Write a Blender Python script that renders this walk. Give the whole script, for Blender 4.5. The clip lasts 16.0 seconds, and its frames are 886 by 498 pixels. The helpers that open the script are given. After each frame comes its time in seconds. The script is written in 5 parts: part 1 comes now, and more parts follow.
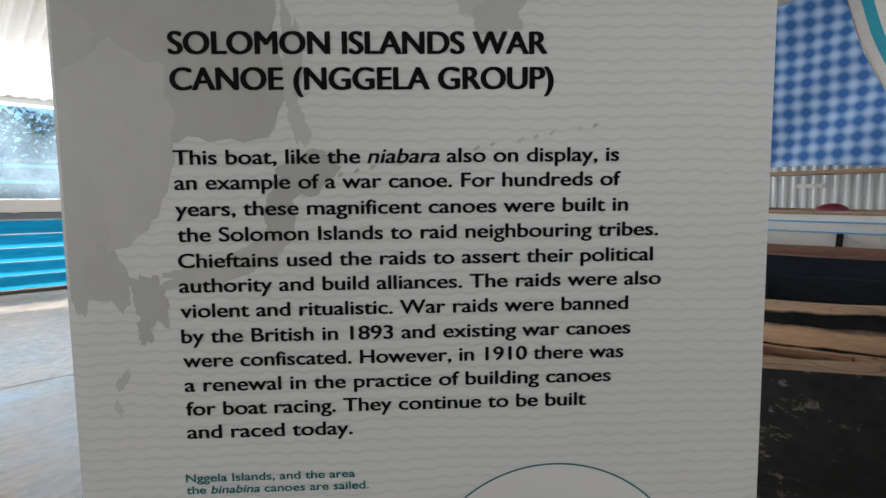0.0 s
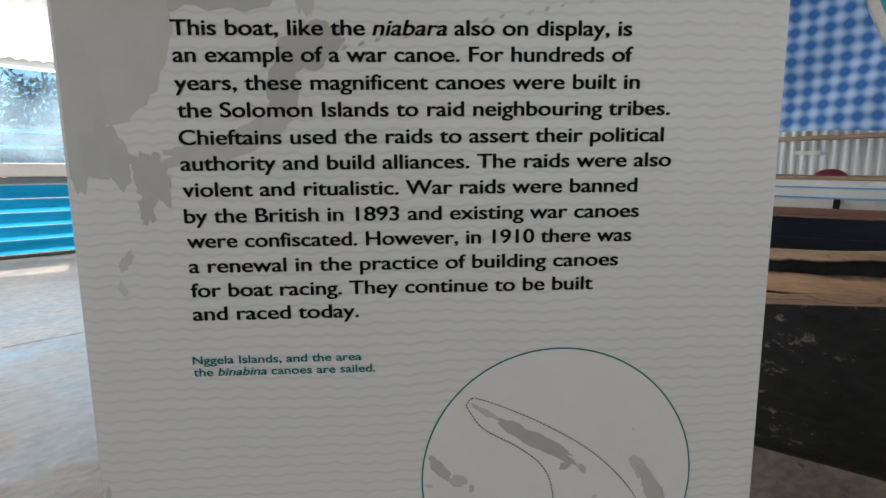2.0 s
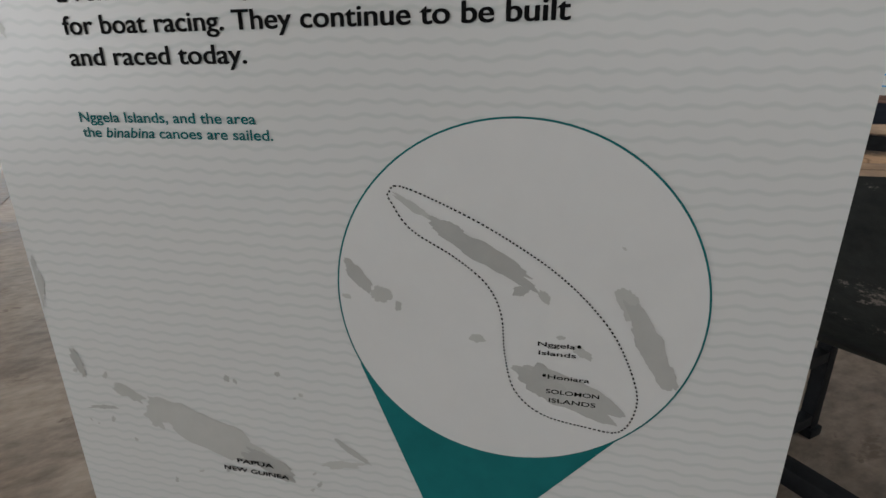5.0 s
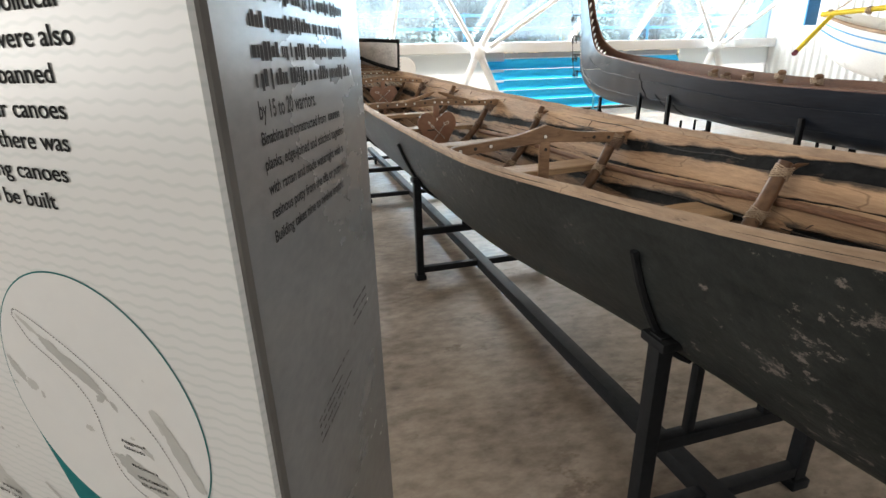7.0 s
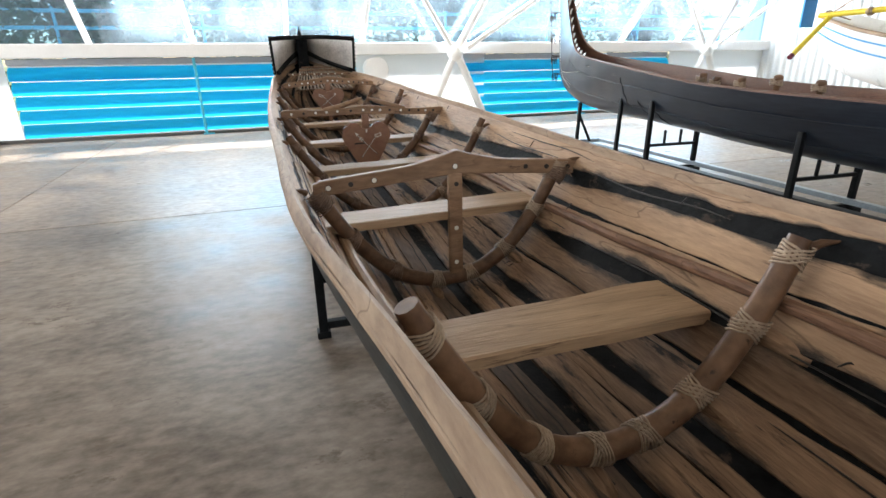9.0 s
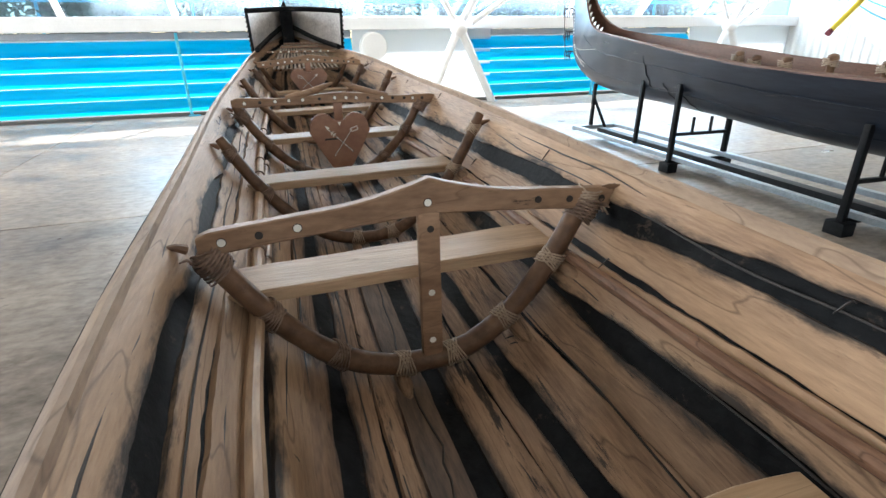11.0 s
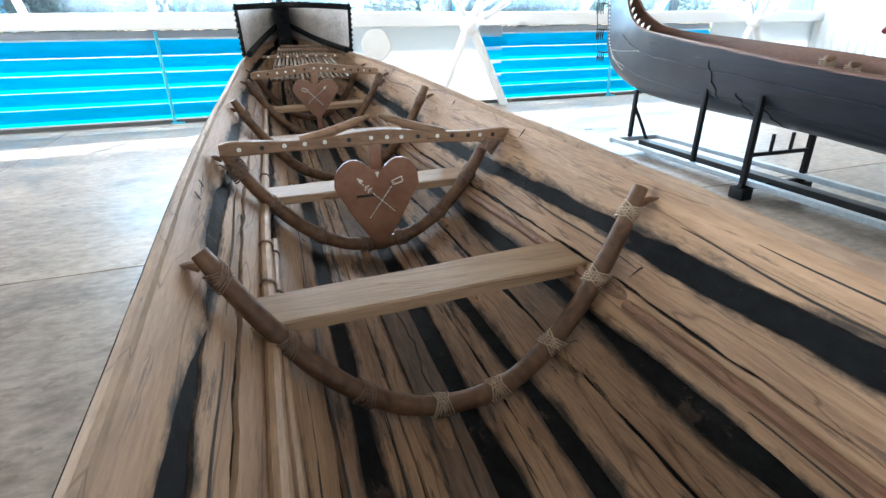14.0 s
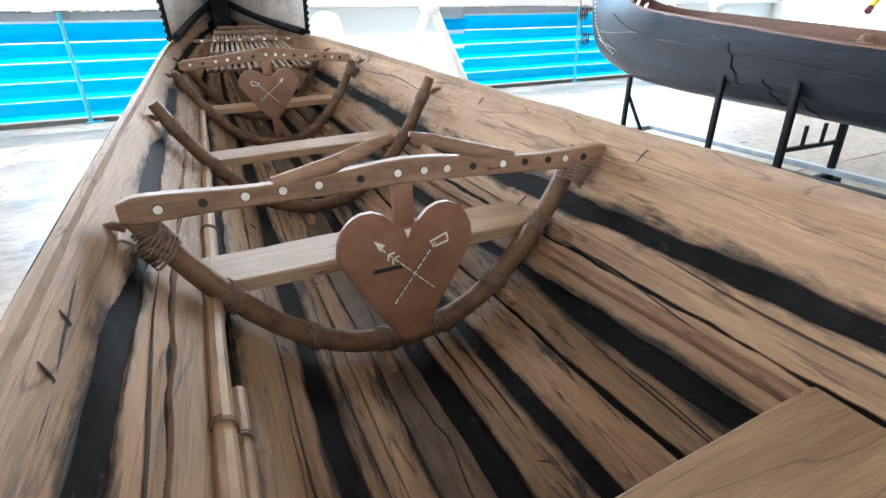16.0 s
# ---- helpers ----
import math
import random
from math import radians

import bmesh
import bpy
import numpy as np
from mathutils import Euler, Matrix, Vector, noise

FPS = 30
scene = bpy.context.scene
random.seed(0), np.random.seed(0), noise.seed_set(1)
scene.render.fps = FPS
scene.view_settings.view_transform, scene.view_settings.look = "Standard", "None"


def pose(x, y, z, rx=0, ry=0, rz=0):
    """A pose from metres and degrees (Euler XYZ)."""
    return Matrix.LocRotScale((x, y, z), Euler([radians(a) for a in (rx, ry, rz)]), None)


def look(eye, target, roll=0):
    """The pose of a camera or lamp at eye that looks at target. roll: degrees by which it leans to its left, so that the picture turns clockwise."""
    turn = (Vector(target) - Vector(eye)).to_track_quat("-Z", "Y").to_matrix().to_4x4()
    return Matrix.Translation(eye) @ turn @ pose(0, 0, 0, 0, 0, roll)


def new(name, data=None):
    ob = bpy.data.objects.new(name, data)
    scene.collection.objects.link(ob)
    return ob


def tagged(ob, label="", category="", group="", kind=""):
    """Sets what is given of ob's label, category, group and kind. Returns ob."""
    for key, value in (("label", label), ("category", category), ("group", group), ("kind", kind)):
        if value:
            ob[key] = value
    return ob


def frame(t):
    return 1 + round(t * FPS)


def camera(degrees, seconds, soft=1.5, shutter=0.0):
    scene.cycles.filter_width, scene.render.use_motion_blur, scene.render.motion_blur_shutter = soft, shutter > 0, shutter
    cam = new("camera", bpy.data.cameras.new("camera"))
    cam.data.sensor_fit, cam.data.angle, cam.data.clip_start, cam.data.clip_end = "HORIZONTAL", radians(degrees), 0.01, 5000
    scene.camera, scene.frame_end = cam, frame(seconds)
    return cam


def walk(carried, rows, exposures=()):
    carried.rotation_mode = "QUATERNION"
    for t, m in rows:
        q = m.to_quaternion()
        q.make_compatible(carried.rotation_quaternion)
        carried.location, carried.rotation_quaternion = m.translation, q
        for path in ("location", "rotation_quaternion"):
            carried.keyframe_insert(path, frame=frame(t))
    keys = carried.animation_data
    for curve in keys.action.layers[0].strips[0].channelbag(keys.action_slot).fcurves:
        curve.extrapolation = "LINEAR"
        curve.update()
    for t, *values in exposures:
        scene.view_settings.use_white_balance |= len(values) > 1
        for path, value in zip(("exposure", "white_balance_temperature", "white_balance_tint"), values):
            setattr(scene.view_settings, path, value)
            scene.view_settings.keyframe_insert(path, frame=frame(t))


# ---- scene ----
EXPOSURES = [(0, 0.18, 6500, 12), (4.7, 0.25, 6500, 12), (6.6, 0.5, 6600, 11), (7.0, 0.85, 7000, 12), (7.5, 1.1, 7100, 13), (8.5, 0.95, 6700, 12), (9.2, 0.95, 6350, 10), (11.5, 1.27, 6050, 8), (12.5, 1.3, 5850, 7), (14.5, 1.38, 5800, 7), (16, 1.55, 5950, 9)]
cam = camera(82.1, 16.0, 1.5)
PATH = [
    (0, (0.107, 0.063, 1.613), (1.443, 1.542, 1.443), -0.7),
    (0.5, (0.103, 0.064, 1.592), (1.444, 1.537, 1.413), -0.7),
    (1, (0.094, 0.069, 1.564), (1.435, 1.538, 1.361), -0.7),
    (1.5, (0.1, 0.068, 1.545), (1.442, 1.531, 1.302), -0.6),
    (2, (0.097, 0.069, 1.522), (1.433, 1.53, 1.236), -0.6),
    (2.5, (0.13, 0.071, 1.501), (1.437, 1.551, 1.184), -0.7),
    (3, (0.176, 0.083, 1.493), (1.413, 1.6, 1.078), -0.7),
    (3.5, (0.221, 0.076, 1.471), (1.342, 1.67, 1.019), -0.9),
    (4, (0.285, 0.068, 1.418), (1.306, 1.71, 0.907), -0.35),
    (4.5, (0.316, 0.072, 1.367), (1.239, 1.744, 0.774), -0.31),
    (4.7, (0.319, 0.072, 1.358), (1.218, 1.748, 0.738), -0.31),
    (6.8, (0.66, -0.18, 1.517), (1.177, 1.618, 0.812), -1.4),
    (7, (0.765, -0.138, 1.515), (1.27, 1.664, 0.809), -1.4),
    (7.5, (0.96, 0.032, 1.492), (1.48, 1.833, 0.795), -1.0),
    (8, (1.198, 0.177, 1.487), (1.731, 1.974, 0.789), -1.0),
    (8.5, (1.404, 0.342, 1.491), (1.939, 2.137, 0.79), -0.9),
    (9, (1.46, 0.529, 1.49), (1.987, 2.326, 0.787), -0.8),
    (11.3, (1.777, 1.262, 1.482), (2.266, 3.035, 0.695), -0.7),
    (11.5, (1.769, 1.292, 1.482), (2.254, 3.064, 0.692), -0.7),
    (12, (1.744, 1.43, 1.51), (2.225, 3.202, 0.716), -0.8),
    (12.5, (1.697, 1.624, 1.526), (2.197, 3.39, 0.731), -0.8),
    (13, (1.738, 1.907, 1.495), (2.243, 3.67, 0.698), -0.8),
    (13.5, (1.742, 2.099, 1.509), (2.247, 3.863, 0.713), -0.8),
    (14, (1.675, 2.327, 1.548), (2.201, 4.084, 0.751), -0.8),
    (14.5, (1.607, 2.547, 1.561), (2.208, 4.28, 0.763), -0.8),
    (15, (1.649, 2.823, 1.522), (2.297, 4.536, 0.72), -0.9),
    (15.5, (1.671, 3.076, 1.485), (2.347, 4.772, 0.67), -0.8),
    (16, (1.645, 3.301, 1.482), (2.344, 4.974, 0.639), -0.9),
]
walk(cam, [(t, look(eye, target, roll)) for t, eye, target, roll in PATH], EXPOSURES)

# ---- light ----
SUN_EL, SUN_AZ = 52.0, 12.0
world = bpy.data.worlds.new("sky")
scene.world = world
world.use_nodes = True
wn = world.node_tree.nodes
sky = wn.new("ShaderNodeTexSky")
sky.sky_type = "NISHITA"
sky.sun_disc = False
sky.sun_elevation, sky.sun_rotation = radians(SUN_EL), radians(SUN_AZ)
world.node_tree.links.new(sky.outputs[0], wn["Background"].inputs[0])
wn["Background"].inputs[1].default_value = 0.15
sun_data = bpy.data.lights.new("sun", "SUN")
sun_data.energy, sun_data.angle, sun_data.color = 5.0, radians(0.6), (1.0, 0.96, 0.9)
sun = new("sun", sun_data)
a, e = radians(SUN_AZ), radians(SUN_EL)
sun.matrix_world = look((0, 30, 30), Vector((0, 30, 30)) - Vector((math.sin(a) * math.cos(e), math.cos(a) * math.cos(e), math.sin(e))))

# the hall is turned a little against the canoes: u along its far wall, v towards the far wall
HALL = pose(0, 12.85, 0, 0, 0, 2.8)


def hall(u, v, z):
    return HALL @ Vector((u, v, z))


def broad_lamp(name, u, v, z, w, h, rx, rz, power):
    """A broad soft lamp into the hall; only the north one has windows."""
    data = bpy.data.lights.new(name, "AREA")
    data.shape, data.size, data.size_y, data.energy, data.color = "RECTANGLE", w, h, power, (0.95, 0.98, 1.0)
    ob = new(name, data)
    ob.matrix_world = HALL @ pose(u, v, z, rx, 0, rz)
    return ob


broad_lamp("north_window_light", 6.5, 0.35, 2.8, 16.2, 1.7, 90, 180, 1120)
# two fill lamps added before plain walls; no windows stand there
broad_lamp("west_fill_light", -8.9, -7.0, 2.6, 12, 3.0, 90, -90, 440)
broad_lamp("south_fill_light", 3.0, -18.3, 2.8, 18, 2.6, 90, 0, 150)

# ---- materials ----


def mat(name, c1, c2, rough=0.6, scale=4.0, stretch=(1, 1, 1), bump=0.15, metal=0.0, fine=40.0, mix=0.5, spots=None, spot_at=0.62, coat=0.0, rvar=0.1, spec=0.5, smear=False, cracks=0.0, spot_scale=0.0):
    """Two colours mixed by a broad and a fine noise; the fine one gives relief; spots: a third colour in worn patches."""
    m = bpy.data.materials.new(name)
    m.use_nodes = True
    n, l = m.node_tree.nodes, m.node_tree.links
    b = n["Principled BSDF"]
    co = n.new("ShaderNodeTexCoord")
    mp = n.new("ShaderNodeMapping")
    mp.inputs["Scale"].default_value = stretch
    l.new(co.outputs["Object"], mp.inputs[0])
    big, small = n.new("ShaderNodeTexNoise"), n.new("ShaderNodeTexNoise")
    for t, s in ((big, scale), (small, fine)):
        t.inputs["Scale"].default_value, t.inputs["Detail"].default_value, t.inputs["Roughness"].default_value = s, 6, 0.6
        l.new(mp.outputs[0], t.inputs["Vector"])
    m1 = n.new("ShaderNodeMix")
    m1.inputs[0].default_value = mix
    l.new(big.outputs[0], m1.inputs[2])
    l.new(small.outputs[0], m1.inputs[3])
    ramp = n.new("ShaderNodeValToRGB")
    ramp.color_ramp.elements[0].position, ramp.color_ramp.elements[1].position = 0.36, 0.64
    ramp.color_ramp.elements[0].color, ramp.color_ramp.elements[1].color = (*c1, 1), (*c2, 1)
    l.new(m1.outputs[0], ramp.inputs[0])
    out = ramp.outputs[0]
    if spots:
        patch = n.new("ShaderNodeTexNoise")
        patch.inputs["Scale"].default_value, patch.inputs["Detail"].default_value, patch.inputs["Roughness"].default_value = spot_scale or scale * 1.7, 8, 0.75
        l.new(mp.outputs[0], patch.inputs["Vector"])
        edge = n.new("ShaderNodeMapRange")
        edge.inputs[1].default_value, edge.inputs[2].default_value = spot_at, spot_at + 0.06
        if spot_scale:
            gather = n.new("ShaderNodeMath")
            gather.operation = "MULTIPLY_ADD"
            gather.inputs[1].default_value = 0.55
            l.new(big.outputs[0], gather.inputs[0])
            l.new(patch.outputs[0], gather.inputs[2])
            less = n.new("ShaderNodeMath")
            less.operation = "SUBTRACT"
            less.inputs[1].default_value = 0.275
            l.new(gather.outputs[0], less.inputs[0])
            l.new(less.outputs[0], edge.inputs[0])
        else:
            l.new(patch.outputs[0], edge.inputs[0])
        mx = n.new("ShaderNodeMix")
        mx.data_type = "RGBA"
        l.new(edge.outputs[0], mx.inputs[0])
        l.new(out, mx.inputs[6])
        mx.inputs[7].default_value = (*spots, 1)
        out = mx.outputs[2]
    if cracks:
        vein = n.new("ShaderNodeTexNoise")
        vein.inputs["Scale"].default_value, vein.inputs["Detail"].default_value, vein.inputs["Roughness"].default_value = scale * 0.9, 1.6, 0.5
        l.new(mp.outputs[0], vein.inputs["Vector"])
        away = n.new("ShaderNodeMath")
        away.operation = "SUBTRACT"
        away.inputs[1].default_value = 0.5
        l.new(vein.outputs[0], away.inputs[0])
        near = n.new("ShaderNodeMath")
        near.operation = "ABSOLUTE"
        l.new(away.outputs[0], near.inputs[0])
        hair = n.new("ShaderNodeMapRange")
        hair.inputs[1].default_value, hair.inputs[2].default_value, hair.inputs[3].default_value, hair.inputs[4].default_value = 0.0, 0.009, cracks * 0.75, 0.0
        l.new(near.outputs[0], hair.inputs[0])
        dark = n.new("ShaderNodeMix")
        dark.data_type = "RGBA"
        l.new(hair.outputs[0], dark.inputs[0])
        l.new(out, dark.inputs[6])
        dark.inputs[7].default_value = (c1[0] * 0.25, c1[1] * 0.22, c1[2] * 0.2, 1)
        out = dark.outputs[2]
    if smear:
        at_edge = n.new("ShaderNodeAttribute")
        at_edge.attribute_name = "putty"
        rag = n.new("ShaderNodeTexNoise")
        rag.inputs["Scale"].default_value, rag.inputs["Detail"].default_value, rag.inputs["Roughness"].default_value = 9.0, 7, 0.7
        stretch_y = n.new("ShaderNodeMapping")
        stretch_y.inputs["Scale"].default_value = (2.2, 0.55, 2.2)
        l.new(co.outputs["Object"], stretch_y.inputs[0])
        l.new(stretch_y.outputs[0], rag.inputs["Vector"])
        total = n.new("ShaderNodeMath")
        total.operation = "MULTIPLY_ADD"
        total.inputs[1].default_value = 2.4
        l.new(rag.outputs[0], total.inputs[0])
        l.new(at_edge.outputs["Fac"], total.inputs[2])
        span = n.new("ShaderNodeMapRange")
        span.inputs[1].default_value, span.inputs[2].default_value, span.inputs[4].default_value = 1.72, 2.25, 0.93
        l.new(total.outputs[0], span.inputs[0])
        mp2 = n.new("ShaderNodeMix")
        mp2.data_type = "RGBA"
        l.new(span.outputs[0], mp2.inputs[0])
        l.new(out, mp2.inputs[6])
        mp2.inputs[7].default_value = (0.022, 0.02, 0.019, 1)
        out = mp2.outputs[2]
    rnd = n.new("ShaderNodeObjectInfo")
    vary = n.new("ShaderNodeMapRange")
    vary.inputs[3].default_value, vary.inputs[4].default_value = 0.86, 1.12
    l.new(rnd.outputs["Random"], vary.inputs[0])
    hsv = n.new("ShaderNodeHueSaturation")
    l.new(out, hsv.inputs["Color"])
    l.new(vary.outputs[0], hsv.inputs["Value"])
    l.new(hsv.outputs[0], b.inputs["Base Color"])
    rr = n.new("ShaderNodeMapRange")
    rr.inputs[3].default_value, rr.inputs[4].default_value = max(0.02, rough - rvar), min(1, rough + rvar)
    l.new(big.outputs[0], rr.inputs[0])
    l.new(rr.outputs[0], b.inputs["Roughness"])
    b.inputs["Metallic"].default_value = metal
    b.inputs["Specular IOR Level"].default_value = spec
    b.inputs["Coat Weight"].default_value = coat
    if bump:
        bp = n.new("ShaderNodeBump")
        bp.inputs["Strength"].default_value, bp.inputs["Distance"].default_value = bump, 0.01
        l.new(m1.outputs[0], bp.inputs["Height"])
        l.new(bp.outputs[0], b.inputs["Normal"])
    return m


def matte(m):
    m.node_tree.nodes["Principled BSDF"].inputs["Specular IOR Level"].default_value = 0.05
    return m


def plain(name, c, rough=0.5, metal=0.0, var=0.12):
    lo, hi = [x * (1 - var) for x in c], [min(1, x * (1 + var)) for x in c]
    return mat(name, lo, hi, rough, 6, bump=0.04, metal=metal)


WOOD_PLANK = mat("adzed_plank_wood", (0.23, 0.141, 0.086), (0.475, 0.314, 0.195), 0.62, 2.2, (6, 0.45, 6), 0.8, fine=26, mix=0.34, spots=(0.15, 0.098, 0.066), spot_at=0.585, smear=True, cracks=0.75, spec=0.25)
WOOD_STAINED = mat("smoke_stained_plank_wood", (0.145, 0.087, 0.055), (0.40, 0.26, 0.164), 0.66, 2.4, (6, 0.5, 6), 0.9, fine=24, mix=0.36, spots=(0.045, 0.035, 0.029), spot_at=0.56, smear=True, cracks=0.8, spec=0.25)
WOOD_SEAT = mat("seat_wood", (0.27, 0.178, 0.106), (0.47, 0.325, 0.205), 0.5, 2.4, (0.5, 7, 7), 0.5, fine=22, mix=0.34, spots=(0.15, 0.095, 0.06), spot_at=0.60, cracks=0.6, spec=0.25)
WOOD_RIB = mat("rib_wood", (0.072, 0.037, 0.021), (0.235, 0.135, 0.077), 0.5, 3.2, (1, 1, 1), 0.35, fine=26, mix=0.4, spots=(0.034, 0.02, 0.014), spot_at=0.62, spec=0.3, spot_scale=11.0)
WOOD_BAR = mat("carved_bar_wood", (0.17, 0.098, 0.058), (0.35, 0.218, 0.134), 0.55, 3.2, (1, 4, 4), 0.3, fine=16, mix=0.4, spots=(0.05, 0.03, 0.022), spot_at=0.62, cracks=0.4, spec=0.25)
WOOD_HEART = mat("heart_wood", (0.19, 0.085, 0.05), (0.29, 0.15, 0.09), 0.42, 5.0, (1, 1, 1), 0.12, fine=26, mix=0.4, spots=(0.09, 0.04, 0.025), spot_at=0.72)
WOOD_RED = mat("reddish_batten_wood", (0.15, 0.078, 0.048), (0.34, 0.195, 0.125), 0.6, 4.0, (6, 0.6, 6), 0.4, fine=16, mix=0.45, spots=(0.06, 0.035, 0.025), spot_at=0.6, cracks=0.7, spec=0.25)
WOOD_POLE = mat("pole_wood", (0.22, 0.13, 0.075), (0.50, 0.34, 0.21), 0.6, 5.0, (5, 0.7, 5), 0.25, fine=16)
RACK_WOOD = mat("grey_slat_wood", (0.12, 0.085, 0.06), (0.30, 0.23, 0.17), 0.65, 5.0, (4, 1, 4), 0.3, fine=16)
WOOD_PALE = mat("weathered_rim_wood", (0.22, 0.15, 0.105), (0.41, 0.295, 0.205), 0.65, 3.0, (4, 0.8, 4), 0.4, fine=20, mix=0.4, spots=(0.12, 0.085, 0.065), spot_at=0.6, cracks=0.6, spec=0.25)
KEEL = mat("smoke_stained_keel_wood", (0.035, 0.026, 0.02), (0.16, 0.10, 0.065), 0.7, 3.0, (6, 0.7, 6), 0.5, fine=14, mix=0.5)
CAULK = mat("black_putty_caulking", (0.0035, 0.004, 0.005), (0.016, 0.017, 0.0185), 0.66, 8.0, (1, 0.6, 1), 1.0, fine=34, mix=0.55, spots=(0.06, 0.046, 0.037), spot_at=0.62, spec=0.07, spot_scale=18.0)
BLACK_HULL = mat("black_painted_hull", (0.009, 0.0115, 0.0115), (0.030, 0.034, 0.033), 0.48, 4.0, (1, 0.7, 1.1), 0.5, fine=34, mix=0.45, spots=(0.19, 0.165, 0.15), spot_at=0.622, spec=0.26, spot_scale=24.0)
GREY_HULL = mat("graphite_painted_hull", (0.006, 0.010, 0.018), (0.023, 0.031, 0.046), 0.32, 2.2, (1, 0.3, 2.5), 0.25, coat=0.12, fine=16, mix=0.4, spots=(0.11, 0.11, 0.10), spot_at=0.64, spec=0.35)
HULL_INSIDE = mat("brown_hull_inside", (0.085, 0.040, 0.027), (0.18, 0.088, 0.056), 0.5, 3.0, (4, 0.6, 4), 0.3, cracks=0.6)
ROPE = mat("vine_lashing", (0.25, 0.18, 0.125), (0.50, 0.385, 0.28), 0.7, 20, bump=0.4, fine=90)
ROPE_DARK = mat("dark_vine_lashing", (0.10, 0.06, 0.04), (0.26, 0.17, 0.12), 0.65, 20, bump=0.4, fine=90)
SHELL = plain("white_shell_inlay", (0.78, 0.75, 0.68), 0.3)
PIT = plain("dark_inlay_pit", (0.02, 0.015, 0.012), 0.6)
STEEL = mat("black_steel_tube", (0.006, 0.007, 0.008), (0.014, 0.015, 0.017), 0.55, 6, bump=0.1, metal=0.0, spec=0.12, spots=(0.09, 0.075, 0.06), spot_at=0.74)
STEEL_GREY = mat("grey_steel_rail", (0.19, 0.225, 0.25), (0.31, 0.35, 0.38), 0.4, 6, bump=0.1, metal=0.1)
WHITE_STEEL = mat("white_painted_steel", (0.80, 0.80, 0.79), (0.88, 0.88, 0.87), 0.4, 3, bump=0.05)
WHITE_WALL = mat("white_painted_wall", (0.70, 0.70, 0.69), (0.83, 0.83, 0.82), 0.6, 1.2, bump=0.06)
CEILING = mat("cream_corrugated_ceiling", (0.55, 0.50, 0.42), (0.66, 0.60, 0.51), 0.6, 1.0, bump=0.04)
PROW_WHITE = mat("limed_prow_board", (0.34, 0.31, 0.29), (0.60, 0.56, 0.53), 0.6, 3, (1, 1, 2), 0.25, fine=20, spots=(0.2, 0.15, 0.12), spot_at=0.7)
SILL = plain("grey_sill", (0.30, 0.33, 0.36), 0.4)
KERB = plain("dark_kerb", (0.09, 0.085, 0.08), 0.7)
CORRUGATED = mat("pale_corrugated_sheet", (0.60, 0.62, 0.62), (0.74, 0.75, 0.74), 0.45, 1.5, bump=0.04)
BOAT_WHITE = mat("boat_gelcoat", (0.66, 0.66, 0.64), (0.78, 0.78, 0.76), 0.3, 2, bump=0.05, spots=(0.5, 0.48, 0.43), spot_at=0.7)
BLUE_LINE = plain("blue_boat_stripe", (0.10, 0.36, 0.66), 0.35)
YELLOW = mat("yellow_spar_paint", (0.62, 0.46, 0.02), (0.75, 0.58, 0.05), 0.45, 8, bump=0.1)
MAROON = plain("maroon_vinyl", (0.14, 0.012, 0.03), 0.4)
BANNER_BLUE = plain("blue_panel_paint", (0.03, 0.24, 0.56), 0.5)
CANVAS = plain("grey_canvas", (0.3, 0.29, 0.28), 0.8)
LEAF = mat("tree_foliage", (0.03, 0.07, 0.035), (0.09, 0.15, 0.06), 0.5, 1.5, bump=0)
BARK = mat("bark", (0.09, 0.065, 0.045), (0.2, 0.15, 0.11), 0.85, 6, (1, 1, 0.3), 0.5)
PAVING = mat("pale_paving", (0.5, 0.48, 0.45), (0.66, 0.64, 0.6), 0.8, 1.0, bump=0.05)
GRASS = mat("lawn", (0.10, 0.15, 0.05), (0.22, 0.26, 0.10), 0.9, 0.8, bump=0.3)
PRINT_BLACK = plain("black_print", (0.006, 0.0065, 0.007), 0.7)
PRINT_TEAL = plain("teal_print", (0.01, 0.13, 0.135), 0.7)
PRINT_FAINT = plain("faint_small_print", (0.045, 0.045, 0.047), 0.7)
for ink in (PRINT_BLACK, PRINT_TEAL, PRINT_FAINT):
    matte(ink)
PRINT_GREY = plain("grey_map_print", (0.37, 0.375, 0.36), 0.45, 0, 0.05)
PRINT_PALE = plain("pale_disc_print", (0.60, 0.61, 0.605), 0.4, 0, 0.02)
SIGN_SIDE = mat("brushed_sign_side", (0.20, 0.205, 0.21), (0.245, 0.25, 0.255), 0.27, 3, (1, 1, 2), 0.02, rvar=0.03)


def concrete():
    """Power-floated concrete, brownish and cloudy, with sheen and worn patches."""
    m = mat("power_floated_concrete", (0.13, 0.10, 0.077), (0.36, 0.30, 0.245), 0.42, 1.5, (1, 1.7, 1), 0.12, fine=11.0, mix=0.46, spots=(0.165, 0.125, 0.096), spot_at=0.58, rvar=0.36, spec=0.24)
    return m


CONCRETE = concrete()


